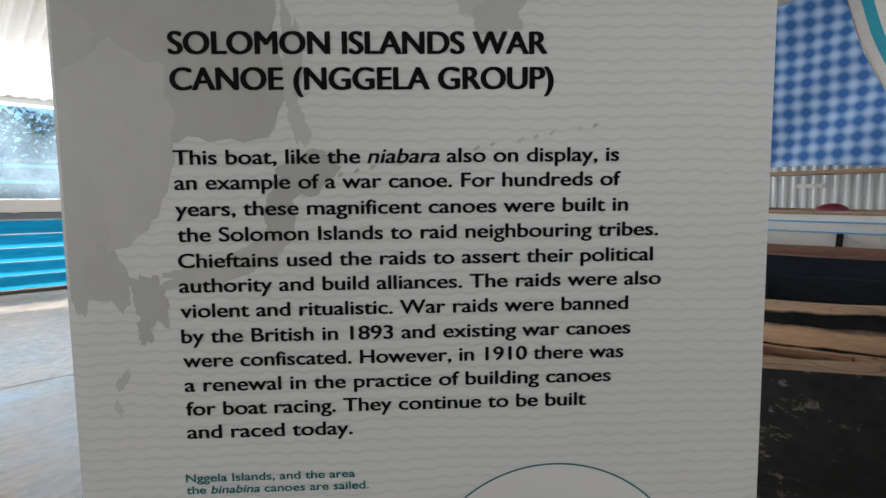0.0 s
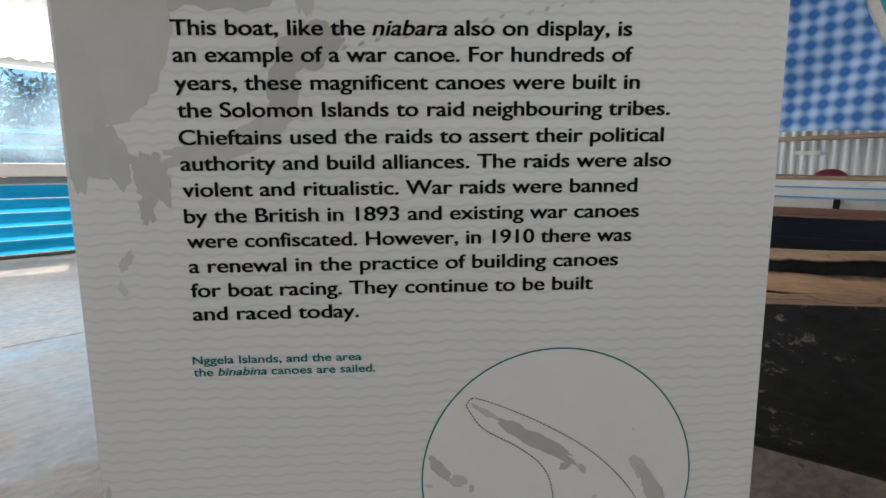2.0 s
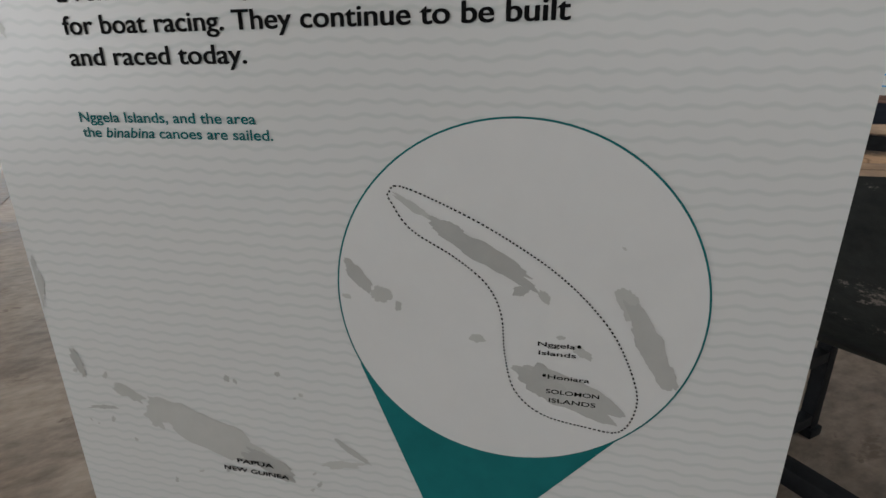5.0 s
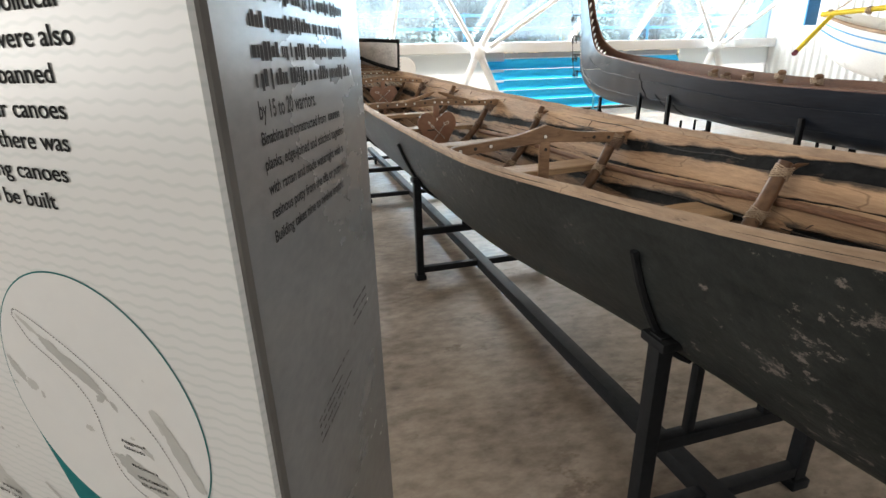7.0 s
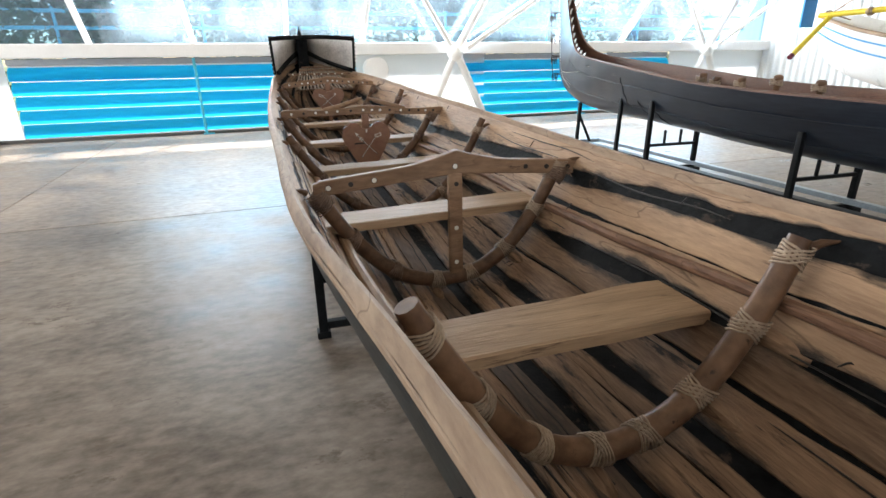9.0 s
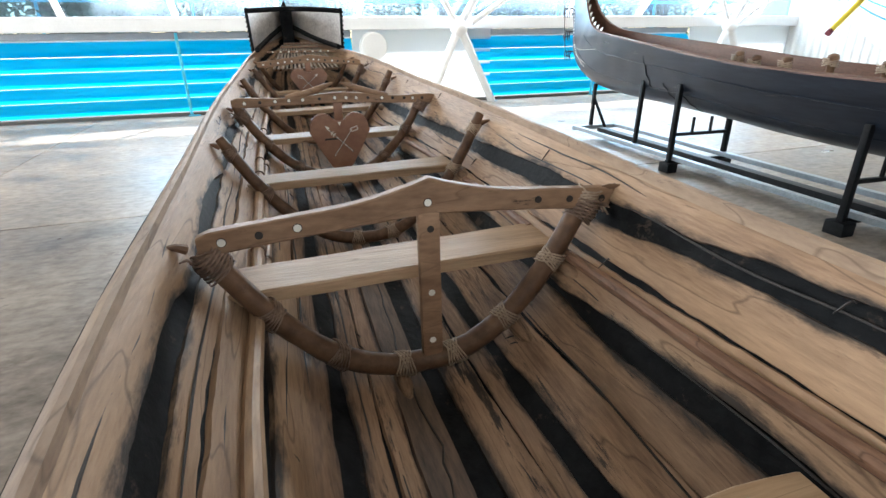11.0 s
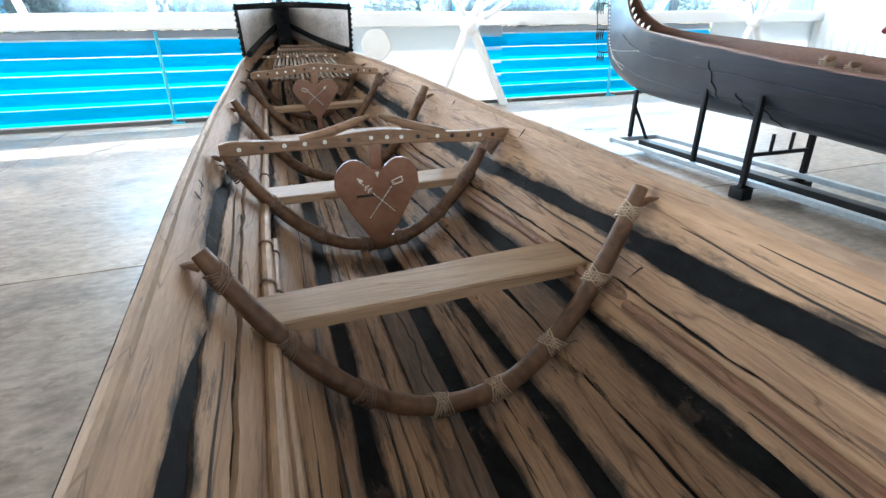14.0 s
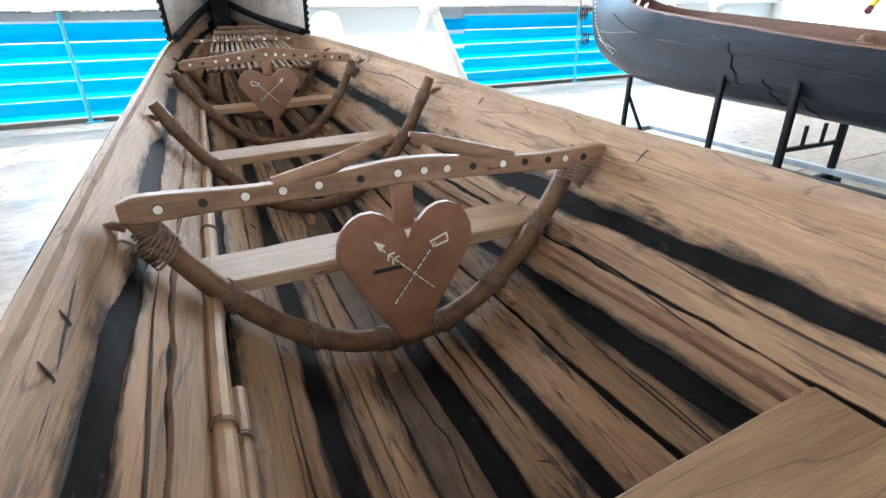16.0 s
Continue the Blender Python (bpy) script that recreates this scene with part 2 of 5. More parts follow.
def blue_sheet():
    """Blue translucent polycarbonate, lit through from outside."""
    m = bpy.data.materials.new("blue_polycarbonate")
    m.use_nodes = True
    n, l = m.node_tree.nodes, m.node_tree.links
    b = n["Principled BSDF"]
    b.inputs["Base Color"].default_value = (0.0, 0.38, 0.70, 1)
    b.inputs["Roughness"].default_value = 0.25
    tr = n.new("ShaderNodeBsdfTranslucent")
    noise_t = n.new("ShaderNodeTexNoise")
    noise_t.inputs["Scale"].default_value = 1.3
    ramp = n.new("ShaderNodeValToRGB")
    ramp.color_ramp.elements[0].color, ramp.color_ramp.elements[1].color = (0.035, 0.62, 0.90, 1), (0.28, 0.83, 0.98, 1)
    l.new(noise_t.outputs[0], ramp.inputs[0])
    l.new(ramp.outputs[0], tr.inputs["Color"])
    mix = n.new("ShaderNodeMixShader")
    mix.inputs[0].default_value = 0.94
    l.new(b.outputs[0], mix.inputs[1])
    l.new(tr.outputs[0], mix.inputs[2])
    l.new(mix.outputs[0], n["Material Output"].inputs[0])
    return m


BLUE = blue_sheet()
BLUE_EDGE = plain("cyan_frame_paint", (0.10, 0.55, 0.72), 0.4)


def glass():
    """Window glass: see-through, a little shine, a patchy pale veil painting bright haze."""
    m = bpy.data.materials.new("window_glass")
    m.use_nodes = True
    n, l = m.node_tree.nodes, m.node_tree.links
    g = n.new("ShaderNodeBsdfGlossy")
    g.inputs["Roughness"].default_value = 0.03
    t = n.new("ShaderNodeBsdfTransparent")
    t.inputs["Color"].default_value = (0.58, 0.76, 0.88, 1)
    mix = n.new("ShaderNodeMixShader")
    mix.inputs[0].default_value = 0.08
    l.new(t.outputs[0], mix.inputs[1])
    l.new(g.outputs[0], mix.inputs[2])
    # whitish veil mixed in to imitate overbright haze on the panes
    glare = n.new("ShaderNodeBsdfTranslucent")
    glare.inputs["Color"].default_value = (0.72, 0.88, 0.98, 1)
    veil = n.new("ShaderNodeMixShader")
    haze = n.new("ShaderNodeTexNoise")
    haze.inputs["Scale"].default_value = 1.1
    amount = n.new("ShaderNodeMapRange")
    amount.inputs[1].default_value, amount.inputs[2].default_value, amount.inputs[3].default_value, amount.inputs[4].default_value = 0.35, 0.75, 0.0, 0.05
    l.new(haze.outputs[0], amount.inputs[0])
    l.new(amount.outputs[0], veil.inputs[0])
    l.new(mix.outputs[0], veil.inputs[1])
    l.new(glare.outputs[0], veil.inputs[2])
    l.new(veil.outputs[0], n["Material Output"].inputs[0])
    return m


GLASS = glass()


def frosted():
    """White translucent sheet that lets daylight through, standing in for overbright openings."""
    m = bpy.data.materials.new("daylight_stand_in")
    m.use_nodes = True
    n, l = m.node_tree.nodes, m.node_tree.links
    t = n.new("ShaderNodeBsdfTranslucent")
    t.inputs["Color"].default_value = (0.9, 0.92, 0.93, 1)
    n["Principled BSDF"].inputs["Base Color"].default_value = (0.85, 0.86, 0.86, 1)
    n["Principled BSDF"].inputs["Roughness"].default_value = 0.4
    mix = n.new("ShaderNodeMixShader")
    mix.inputs[0].default_value = 0.7
    l.new(n["Principled BSDF"].outputs[0], mix.inputs[1])
    l.new(t.outputs[0], mix.inputs[2])
    l.new(mix.outputs[0], n["Material Output"].inputs[0])
    return m


DAYLIGHT_SHEET = frosted()


def sign_face():
    """Pale grey print with fine wavy sea lines."""
    m = bpy.data.materials.new("sign_print")
    m.use_nodes = True
    n, l = m.node_tree.nodes, m.node_tree.links
    b = n["Principled BSDF"]
    co = n.new("ShaderNodeTexCoord")
    mp = n.new("ShaderNodeMapping")
    mp.inputs["Rotation"].default_value = (0, 0, radians(39.9))
    l.new(co.outputs["Object"], mp.inputs[0])
    sep = n.new("ShaderNodeSeparateXYZ")
    l.new(mp.outputs[0], sep.inputs[0])
    nz = n.new("ShaderNodeTexNoise")
    nz.inputs["Scale"].default_value = 9.0
    l.new(mp.outputs[0], nz.inputs["Vector"])

    def calc(op, p, q=None, third=None):
        k = n.new("ShaderNodeMath")
        k.operation = op
        for slot, value in enumerate((p, q, third)):
            if value is None:
                continue
            if isinstance(value, (int, float)):
                k.inputs[slot].default_value = value
            else:
                l.new(value, k.inputs[slot])
        return k.outputs[0]

    ripple = calc("SINE", calc("MULTIPLY_ADD", nz.outputs[0], 7.0, calc("MULTIPLY", sep.outputs[0], 260.0)))
    height = calc("MULTIPLY_ADD", ripple, 0.0011, calc("MULTIPLY_ADD", nz.outputs[0], 0.012, sep.outputs[2]))
    line = calc("MULTIPLY_ADD", calc("SINE", calc("MULTIPLY", height, 570.0)), 0.5, 0.5)
    r = n.new("ShaderNodeValToRGB")
    r.color_ramp.elements[0].position, r.color_ramp.elements[1].position = 0.02, 0.34
    r.color_ramp.elements[0].color, r.color_ramp.elements[1].color = (0.465, 0.49, 0.482, 1), (0.53, 0.54, 0.535, 1)
    l.new(line, r.inputs[0])
    l.new(r.outputs[0], b.inputs["Base Color"])
    b.inputs["Roughness"].default_value = 0.33
    return m


SIGN_FACE = sign_face()


def check_cloth():
    """Blue and white checked tarpaulin."""
    m = bpy.data.materials.new("blue_check_cloth")
    m.use_nodes = True
    n, l = m.node_tree.nodes, m.node_tree.links
    b = n["Principled BSDF"]
    co = n.new("ShaderNodeTexCoord")
    waves = []
    for axis in ("Y", "Z"):
        w = n.new("ShaderNodeTexWave")
        w.bands_direction = axis
        w.inputs["Scale"].default_value, w.inputs["Distortion"].default_value = 1.15, 0.8
        l.new(co.outputs["Object"], w.inputs["Vector"])
        waves.append(w)
    add = n.new("ShaderNodeMath")
    l.new(waves[0].outputs["Fac"], add.inputs[0])
    l.new(waves[1].outputs["Fac"], add.inputs[1])
    half = n.new("ShaderNodeMath")
    half.operation = "MULTIPLY"
    half.inputs[1].default_value = 0.5
    l.new(add.outputs[0], half.inputs[0])
    r = n.new("ShaderNodeValToRGB")
    r.color_ramp.elements[0].color, r.color_ramp.elements[1].color = (0.02, 0.13, 0.40, 1), (0.40, 0.56, 0.78, 1)
    r.color_ramp.elements[0].position, r.color_ramp.elements[1].position = 0.25, 0.95
    l.new(half.outputs[0], r.inputs[0])
    l.new(r.outputs[0], b.inputs["Base Color"])
    b.inputs["Roughness"].default_value = 0.7
    return m


CHECK = check_cloth()
STRIPE_TEAL = plain("teal_stripe_cloth", (0.02, 0.30, 0.40), 0.75)
STRIPE_WHITE = plain("white_stripe_cloth", (0.62, 0.60, 0.57), 0.75)

# ---- building helpers ----
ORIGIN = {}


def thing(name, at, label, category, group="", kind=""):
    """A thing: an empty at its base, under which its parts go. Parts are given in world places."""
    ob = new(name)
    ob.empty_display_size = 0.1
    ob.location = at
    ORIGIN[ob] = Vector(at)
    return tagged(ob, label, category, group, kind)


def finish(name, bm, material, at, smooth=True):
    me = bpy.data.meshes.new(name)
    if at.length > 0:
        bmesh.ops.translate(bm, verts=bm.verts, vec=-at)
    bm.normal_update()
    bm.to_mesh(me)
    bm.free()
    me.materials.append(material)
    if smooth:
        for p in me.polygons:
            p.use_smooth = True
        me.set_sharp_from_angle(angle=radians(38))
    return me


def part(name, bm, material, parent, label="", smooth=True):
    at = ORIGIN[parent]
    ob = new(name, finish(name, bm, material, at, smooth))
    ob.parent = parent
    ORIGIN[ob] = at
    return tagged(ob, label)


def solo(name, bm, material, label, category, group="", kind="", at=(0, 0, 0), smooth=True):
    """A thing that is one mesh."""
    at = Vector(at)
    ob = new(name, finish(name, bm, material, at, smooth))
    ob.location = at
    ORIGIN[ob] = at
    return tagged(ob, label, category, group, kind)


def box(bm, centre, size, turn=None, bevel=0.0):
    m = Matrix.Translation(centre) @ (turn.to_4x4() if turn else Matrix()) @ Matrix.Diagonal((*size, 1))
    r = bmesh.ops.create_cube(bm, size=1.0, matrix=m)
    if bevel:
        edges = list({e for v in r["verts"] for e in v.link_edges})
        bmesh.ops.bevel(bm, geom=edges, offset=bevel, segments=2, affect="EDGES", profile=0.6)
    return bm


def tube(bm, pts, radius, seg=10, flat=1.0):
    """A round rod through the points; radius one number or one for each point; flat squeezes it across."""
    pts = [Vector(p) for p in pts]
    rad = radius if isinstance(radius, (list, tuple)) else [radius] * len(pts)
    rings, side = [], None
    for i, p in enumerate(pts):
        d = (pts[min(i + 1, len(pts) - 1)] - pts[max(i - 1, 0)]).normalized()
        if side is None:
            side = d.orthogonal().normalized()
        side = (side - d * side.dot(d)).normalized()
        up = d.cross(side)
        rings.append([bm.verts.new(p + (side * math.cos(2 * math.pi * k / seg) + up * math.sin(2 * math.pi * k / seg) * flat) * rad[i]) for k in range(seg)])
    for a_, b_ in zip(rings, rings[1:]):
        for k in range(seg):
            bm.faces.new((a_[k], a_[(k + 1) % seg], b_[(k + 1) % seg], b_[k]))
    bm.faces.new(rings[0][::-1])
    bm.faces.new(rings[-1])
    return bm


def bar(bm, p, q, w, h=None, bevel=0.004):
    """A square bar from p to q, w across and h high."""
    p, q = Vector(p), Vector(q)
    d = q - p
    rot = d.to_track_quat("X", "Z").to_matrix()
    return box(bm, (p + q) / 2, (d.length, w, h or w), rot, bevel)


def loft(bm, rows, closed=False):
    """Faces between rows of points of one length."""
    vs = [[bm.verts.new(p) for p in r] for r in rows]
    for a_, b_ in zip(vs, vs[1:]):
        n = len(a_)
        for k in range(n if closed else n - 1):
            bm.faces.new((a_[k], a_[(k + 1) % n], b_[(k + 1) % n], b_[k]))
    return vs


def slab_from(bm, outline, d):
    """A flat piece with the outline's shape, of thickness d (a vector)."""
    front = [bm.verts.new(p) for p in outline]
    back = [bm.verts.new(Vector(p) + Vector(d)) for p in outline]
    bm.faces.new(front)
    bm.faces.new(back[::-1])
    n = len(front)
    for k in range(n):
        bm.faces.new((front[k], back[k], back[(k + 1) % n], front[(k + 1) % n]))
    bmesh.ops.recalc_face_normals(bm, faces=bm.faces)
    return bm


def interp(x, xs, ys):
    return float(np.interp(x, xs, ys))


def curve(x, xs, ys):
    """A smooth line through the knots."""
    if x <= xs[0]:
        return ys[0]
    if x >= xs[-1]:
        return ys[-1]
    i = max(k for k in range(len(xs) - 1) if xs[k] <= x)
    sl = [(ys[k + 1] - ys[k]) / (xs[k + 1] - xs[k]) for k in range(len(xs) - 1)]
    m0 = sl[i] if i == 0 else (sl[i - 1] + sl[i]) / 2
    m1 = sl[i] if i == len(sl) - 1 else (sl[i] + sl[i + 1]) / 2
    h = xs[i + 1] - xs[i]
    t = (x - xs[i]) / h
    return (2 * t**3 - 3 * t**2 + 1) * ys[i] + (t**3 - 2 * t**2 + t) * h * m0 + (3 * t**2 - 2 * t**3) * ys[i + 1] + (t**3 - t**2) * h * m1


# ---- the hall ----
U0, U1, V0 = -9.2, 17.0, -18.6
ground = bmesh.new()
box(ground, (0, 0, -0.4), (900, 900, 0.2))
solo("ground", ground, GRASS, "sunlit lawn outside the hall", "ground", kind="structure", smooth=False)

floor = thing("floor", (0, 0, -0.3), "cloudy brown power-floated concrete floor with sawn joints", "floor", kind="structure")
bm = bmesh.new()
box(bm, hall((U0 + U1) / 2, (V0 + 0.6) / 2, -0.17), (U1 - U0 + 1, -V0 + 1.6, 0.3), HALL.to_3x3())
part("sub_slab", bm, KERB, floor, "", False)
us, vs_ = [U0 - 0.3, -1.9, 4.1, 10.1, U1 + 0.3], [V0 - 0.3, -12.7, -6.72, 0.9]
for i in range(4):
    for j in range(3):
        bm = bmesh.new()
        g = 0.007
        box(bm, hall((us[i] + us[i + 1]) / 2, (vs_[j] + vs_[j + 1]) / 2, -0.02), (us[i + 1] - us[i] - 2 * g, vs_[j + 1] - vs_[j] - 2 * g, 0.04), HALL.to_3x3(), 0.003)
        part("floor_slab", bm, CONCRETE, floor, "", False)


def wall_box(name, u0, u1, v0, v1, z0, z1, material, label, category="wall", kind="structure", bevel=0.0):
    b_ = bmesh.new()
    box(b_, hall((u0 + u1) / 2, (v0 + v1) / 2, (z0 + z1) / 2), (u1 - u0, v1 - v0, z1 - z0), HALL.to_3x3(), bevel)
    return solo(name, b_, material, label, category, kind=kind, smooth=False)


# far wall: kerb, added white sheets for overbright openings, ledge, head beam
wall_box("wall_north", 3.12, 6.35, 0.10, 0.13, 0.06, 1.58, DAYLIGHT_SHEET, "white translucent sheet standing in for the overbright gap between louvres")
wall_box("wall_north_west", U0, -3.62, 0.10, 0.13, 0.06, 1.58, DAYLIGHT_SHEET, "white translucent sheet standing in for the brightness beside the louvres")
wall_box("wall_north_east", 12.1, U1, 0.10, 0.13, 0.06, 1.58, DAYLIGHT_SHEET, "white translucent sheet standing in for the brightness at the hall's corner")
wall_box("pavement", -40, 50, 0.95, 5.5, -0.3, -0.1, PAVING, "pale sunlit paving outside the far wall", "pavement")
wall_box("ledge", U0, U1, -0.12, 0.5, 1.582, 1.84, WHITE_STEEL, "deep white window ledge along the far wall", "ledge", bevel=0.02)
wall_box("head_beam", U0, U1, 0.0, 0.3, 3.66, 4.0, WHITE_STEEL, "white steel head beam over the windows", "beam")
wall_box("trim", U0, U1, 0.04, 0.4, -0.02, 0.065, KERB, "dark kerb strip under the louvres", "kerb")
wall_box("wall_south", U0, U1, V0 - 0.3, V0, 0, 6.8, WHITE_WALL, "white wall behind the display")
wall_box("wall_west", U0 - 0.3, U0, V0, 0.5, 0, 6.8, WHITE_WALL, "white side wall of the hall")


def corrugated(name, rows, pitch, depth, material, label, category):
    """rows: start, along (length included), up (height included), out."""
    start, along, up, out = [Vector(r) for r in rows]
    n = int(along.length / pitch) * 4
    line = []
    for k in range(n + 1):
        off = depth if k % 4 in (1, 2) else 0.0
        line.append(start + along * (k / n) + out * off)
    b_ = bmesh.new()
    loft(b_, [line, [p + up for p in line]])
    r = bmesh.ops.extrude_face_region(b_, geom=b_.faces[:])
    bmesh.ops.translate(b_, verts=[v for v in r["geom"] if isinstance(v, bmesh.types.BMVert)], vec=-out * 0.02)
    return solo(name, b_, material, label, category, kind="structure", smooth=False)


def hv(u, v, z):
    return HALL.to_3x3() @ Vector((u, v, z))


corrugated("wall_east", (hall(15.6, 0.3, 0), hv(0, -18.9, 0), Vector((0, 0, 6.8)), hv(-1, 0, 0)), 0.22, 0.035, CORRUGATED, "pale ribbed steel sheet wall behind the boat", "wall")
corrugated("ceiling", (hall(U0, 0.5, 3.72), hv(U1 - U0, 0, 0), hv(0, -19.4, 2.9), Vector((0, 0, -1))), 0.2, 0.03, CEILING, "cream ribbed steel roof sheeting sloping up from the far wall", "ceiling")


def louvre(u0, u1, posts, slant):
    """A bank of five overlapping blue sheets behind posts; slant: how far the left end leans in towards the bottom."""
    t = thing("louvre_panel", hall((u0 + u1) / 2, 0.1, 0.0), "translucent bright blue louvre panel with white gaps, cyan posts", "louvre panel", "blue louvre panels", "structure")
    n, zb, zt = 5, 0.09, 1.44
    h = (zt - zb) / n
    for k in range(n):
        z0, z1 = zb + k * h, zb + (k + 1) * h - 0.022
        b_ = bmesh.new()
        e0, e1 = u0 + slant * (1 - k / n), u0 + slant * (1 - (k + 1) / n)
        rows = []
        for s in range(7):
            f = s / 6
            belly = 0.05 * math.sin(f * math.pi)
            rows.append([hall(e0 + (e1 - e0) * f, 0.06 + 0.09 * f - belly, z0 + (z1 - z0) * f), hall(u1, 0.06 + 0.09 * f - belly, z0 + (z1 - z0) * f)])
        loft(b_, rows)
        r = bmesh.ops.extrude_face_region(b_, geom=b_.faces[:])
        bmesh.ops.translate(b_, verts=[v for v in r["geom"] if isinstance(v, bmesh.types.BMVert)], vec=hv(0, 0.012, 0))
        bmesh.ops.recalc_face_normals(b_, faces=b_.faces)
        part("slat", b_, BLUE, t)
        # white strip added behind each gap in place of daylight shining through
        b_ = bmesh.new()
        e2 = u0 + slant * (1 - (k + 1) / n)
        box(b_, hall((e2 + u1) / 2, 0.19, z1 + 0.012), (u1 - e2, 0.01, 0.05), HALL.to_3x3())
        part("light_gap", b_, DAYLIGHT_SHEET, t, "white strip standing in for daylight through the gap", False)
    b_ = bmesh.new()
    box(b_, hall((u0 + u1) / 2, 0.16, 1.51), (u1 - u0, 0.06, 0.12), HALL.to_3x3(), 0.01)
    part("top_rail", b_, SILL, t, "grey top rail")
    for u in posts:
        b_ = bmesh.new()
        bar(b_, hall(u, -0.0, 0.03), hall(u - 0.02, 0.05, 1.56), 0.05, 0.05)
        box(b_, hall(u + 0.05, -0.02, 0.012), (0.22, 0.1, 0.02), HALL.to_3x3())
        part("post", b_, BLUE_EDGE, t)
    return t


louvre(-3.58, 3.1, (-0.27,), 0.0)
louvre(5.62, 12.05, (9.15,), 0.75)


def rod(name, p, q, r, material, label, category, group=""):
    b_ = bmesh.new()
    tube(b_, [p, q], r, 14)
    return solo(name, b_, material, label, category, group, "structure", at=p)


# windows over the ledge with their leaning mullions
mull = [(-8.3, -9.6), (-5.9, -6.9), (-4.0, -4.75), (-2.12, -2.55), (-0.24, -0.52), (1.64, 1.75), (3.3, 3.7), (8.35, 9.6), (10.4, 11.8), (12.3, 13.8), (14.3, 15.4)]
win = thing("window_1", hall(4, 0.2, 1.84), "long band of clear glazing with leaning white mullions", "window", kind="structure")
for i, (ub, ut) in enumerate(mull):
    b_ = bmesh.new()
    bar(b_, hall(ub, 0.12, 1.84), hall(ut, 0.12, 3.7), 0.12, 0.10, 0.01)
    part("mullion", b_, WHITE_STEEL, win)
edges = [(U0, U0)] + mull + [(U1, U1)]
for (a0, a1), (b0, b1) in zip(edges, edges[1:]):
    b_ = bmesh.new()
    slab_from(b_, [hall(a0 + 0.06, 0.2, 1.84), hall(b0 - 0.06, 0.2, 1.84), hall(b1 - 0.06, 0.2, 3.67), hall(a1 + 0.06, 0.2, 3.67)], hv(0, 0.008, 0))
    part("pane", b_, GLASS, win, "", False).visible_shadow = False


def truss(u, mirror=1):
    """Branching white tubular column in front of the far wall."""
    t = thing("truss_column", hall(u, -0.3, 0), "white painted tubular steel column branching upwards", "column", "white branching columns", "structure")
    for (du0, z0), (du1, z1), r in (((0, 1.6), (-1.35, 3.7), 0.06), ((0, 1.6), (1.35, 3.7), 0.085), ((0, 1.62), (-0.72, 0.0), 0.085), ((0.03, 1.62), (0.85, 0.0), 0.09), ((0.3, 1.7), (3.6, 3.68), 0.06)):
        b_ = bmesh.new()
        tube(b_, [hall(u + du0 * mirror, -0.3, z0), hall(u + du1 * mirror, -0.26, z1)], r, 14)
        part("branch", b_, WHITE_STEEL, t)
    b_ = bmesh.new()
    bmesh.ops.create_uvsphere(b_, u_segments=20, v_segments=12, radius=0.19, matrix=Matrix.Translation(hall(u, -0.3, 1.6)))
    part("node", b_, WHITE_STEEL, t)
    return t


truss(5.42)
truss(-5.0, -1)
truss(13.0)
for u in (3.55, -4.2):
    b_ = bmesh.new()
    m = HALL @ pose(u, -0.05, 1.25, 90, 0, 0)
    bmesh.ops.create_cone(b_, cap_ends=True, segments=32, radius1=0.30, radius2=0.30, depth=0.16, matrix=m)
    bmesh.ops.bevel(b_, geom=[e_ for e_ in b_.edges if len(e_.link_faces) == 2 and e_.calc_face_angle(0) > 1], offset=0.03, segments=3, affect="EDGES")
    solo("pipe_cap", b_, WHITE_STEEL, "round white capped pipe end on the plinth", "pipe end", kind="structure", at=hall(u, -0.05, 1.25))
    b_ = bmesh.new()
    box(b_, hall(u, -0.02, 0.475), (0.34, 0.16, 0.95), HALL.to_3x3(), 0.02)
    solo("pier", b_, WHITE_WALL, "white pier under the pipe end", "pier", kind="structure", at=hall(u, -0.02, 0))

# ---- outside: trees beyond the windows ----


def tree(x, y, h, spread, seed):
    rnd = random.Random(seed)
    t = thing("tree", (x, y, -0.32), "leafy green tree outside the windows", "tree", "trees outside")
    b_ = bmesh.new()
    top = Vector((x + rnd.uniform(-0.5, 0.5), y, h * 0.6))
    tube(b_, [(x, y, -0.35), (x + 0.1, y, h * 0.3), top], [0.22, 0.17, 0.08], 9)
    limbs = []
    for k in range(7):
        an = rnd.uniform(0, 6.28)
        tip = top + Vector((math.cos(an) * spread * 0.7, math.sin(an) * spread * 0.7, rnd.uniform(-0.15, 0.3) * h))
        tube(b_, [Vector((x + 0.1, y, h * rnd.uniform(0.2, 0.5))), (top + tip) / 2, tip], [0.08, 0.05, 0.02], 6)
        limbs.append(tip)
    part("trunk", b_, BARK, t)
    verts, faces = [], []
    for k in range(5200):
        c = rnd.choice(limbs) + Vector((rnd.gauss(0, 0.33), rnd.gauss(0, 0.33), rnd.gauss(-0.1, 0.3))) * spread
        if c.z < 0.3:
            continue
        d1 = Vector((rnd.gauss(0, 1), rnd.gauss(0, 1), rnd.gauss(0, 1))).normalized()
        d2 = d1.orthogonal().normalized()
        s = rnd.uniform(0.07, 0.16)
        i = len(verts)
        verts += [c - d1 * s, c + d2 * s * 0.45, c + d1 * s, c - d2 * s * 0.45]
        faces.append((i, i + 1, i + 2, i + 3))
    me = bpy.data.meshes.new("crown")
    me.from_pydata([v - ORIGIN[t] for v in verts], [], faces)
    me.materials.append(LEAF)
    ob = new("crown", me)
    ob.parent = t
    return t


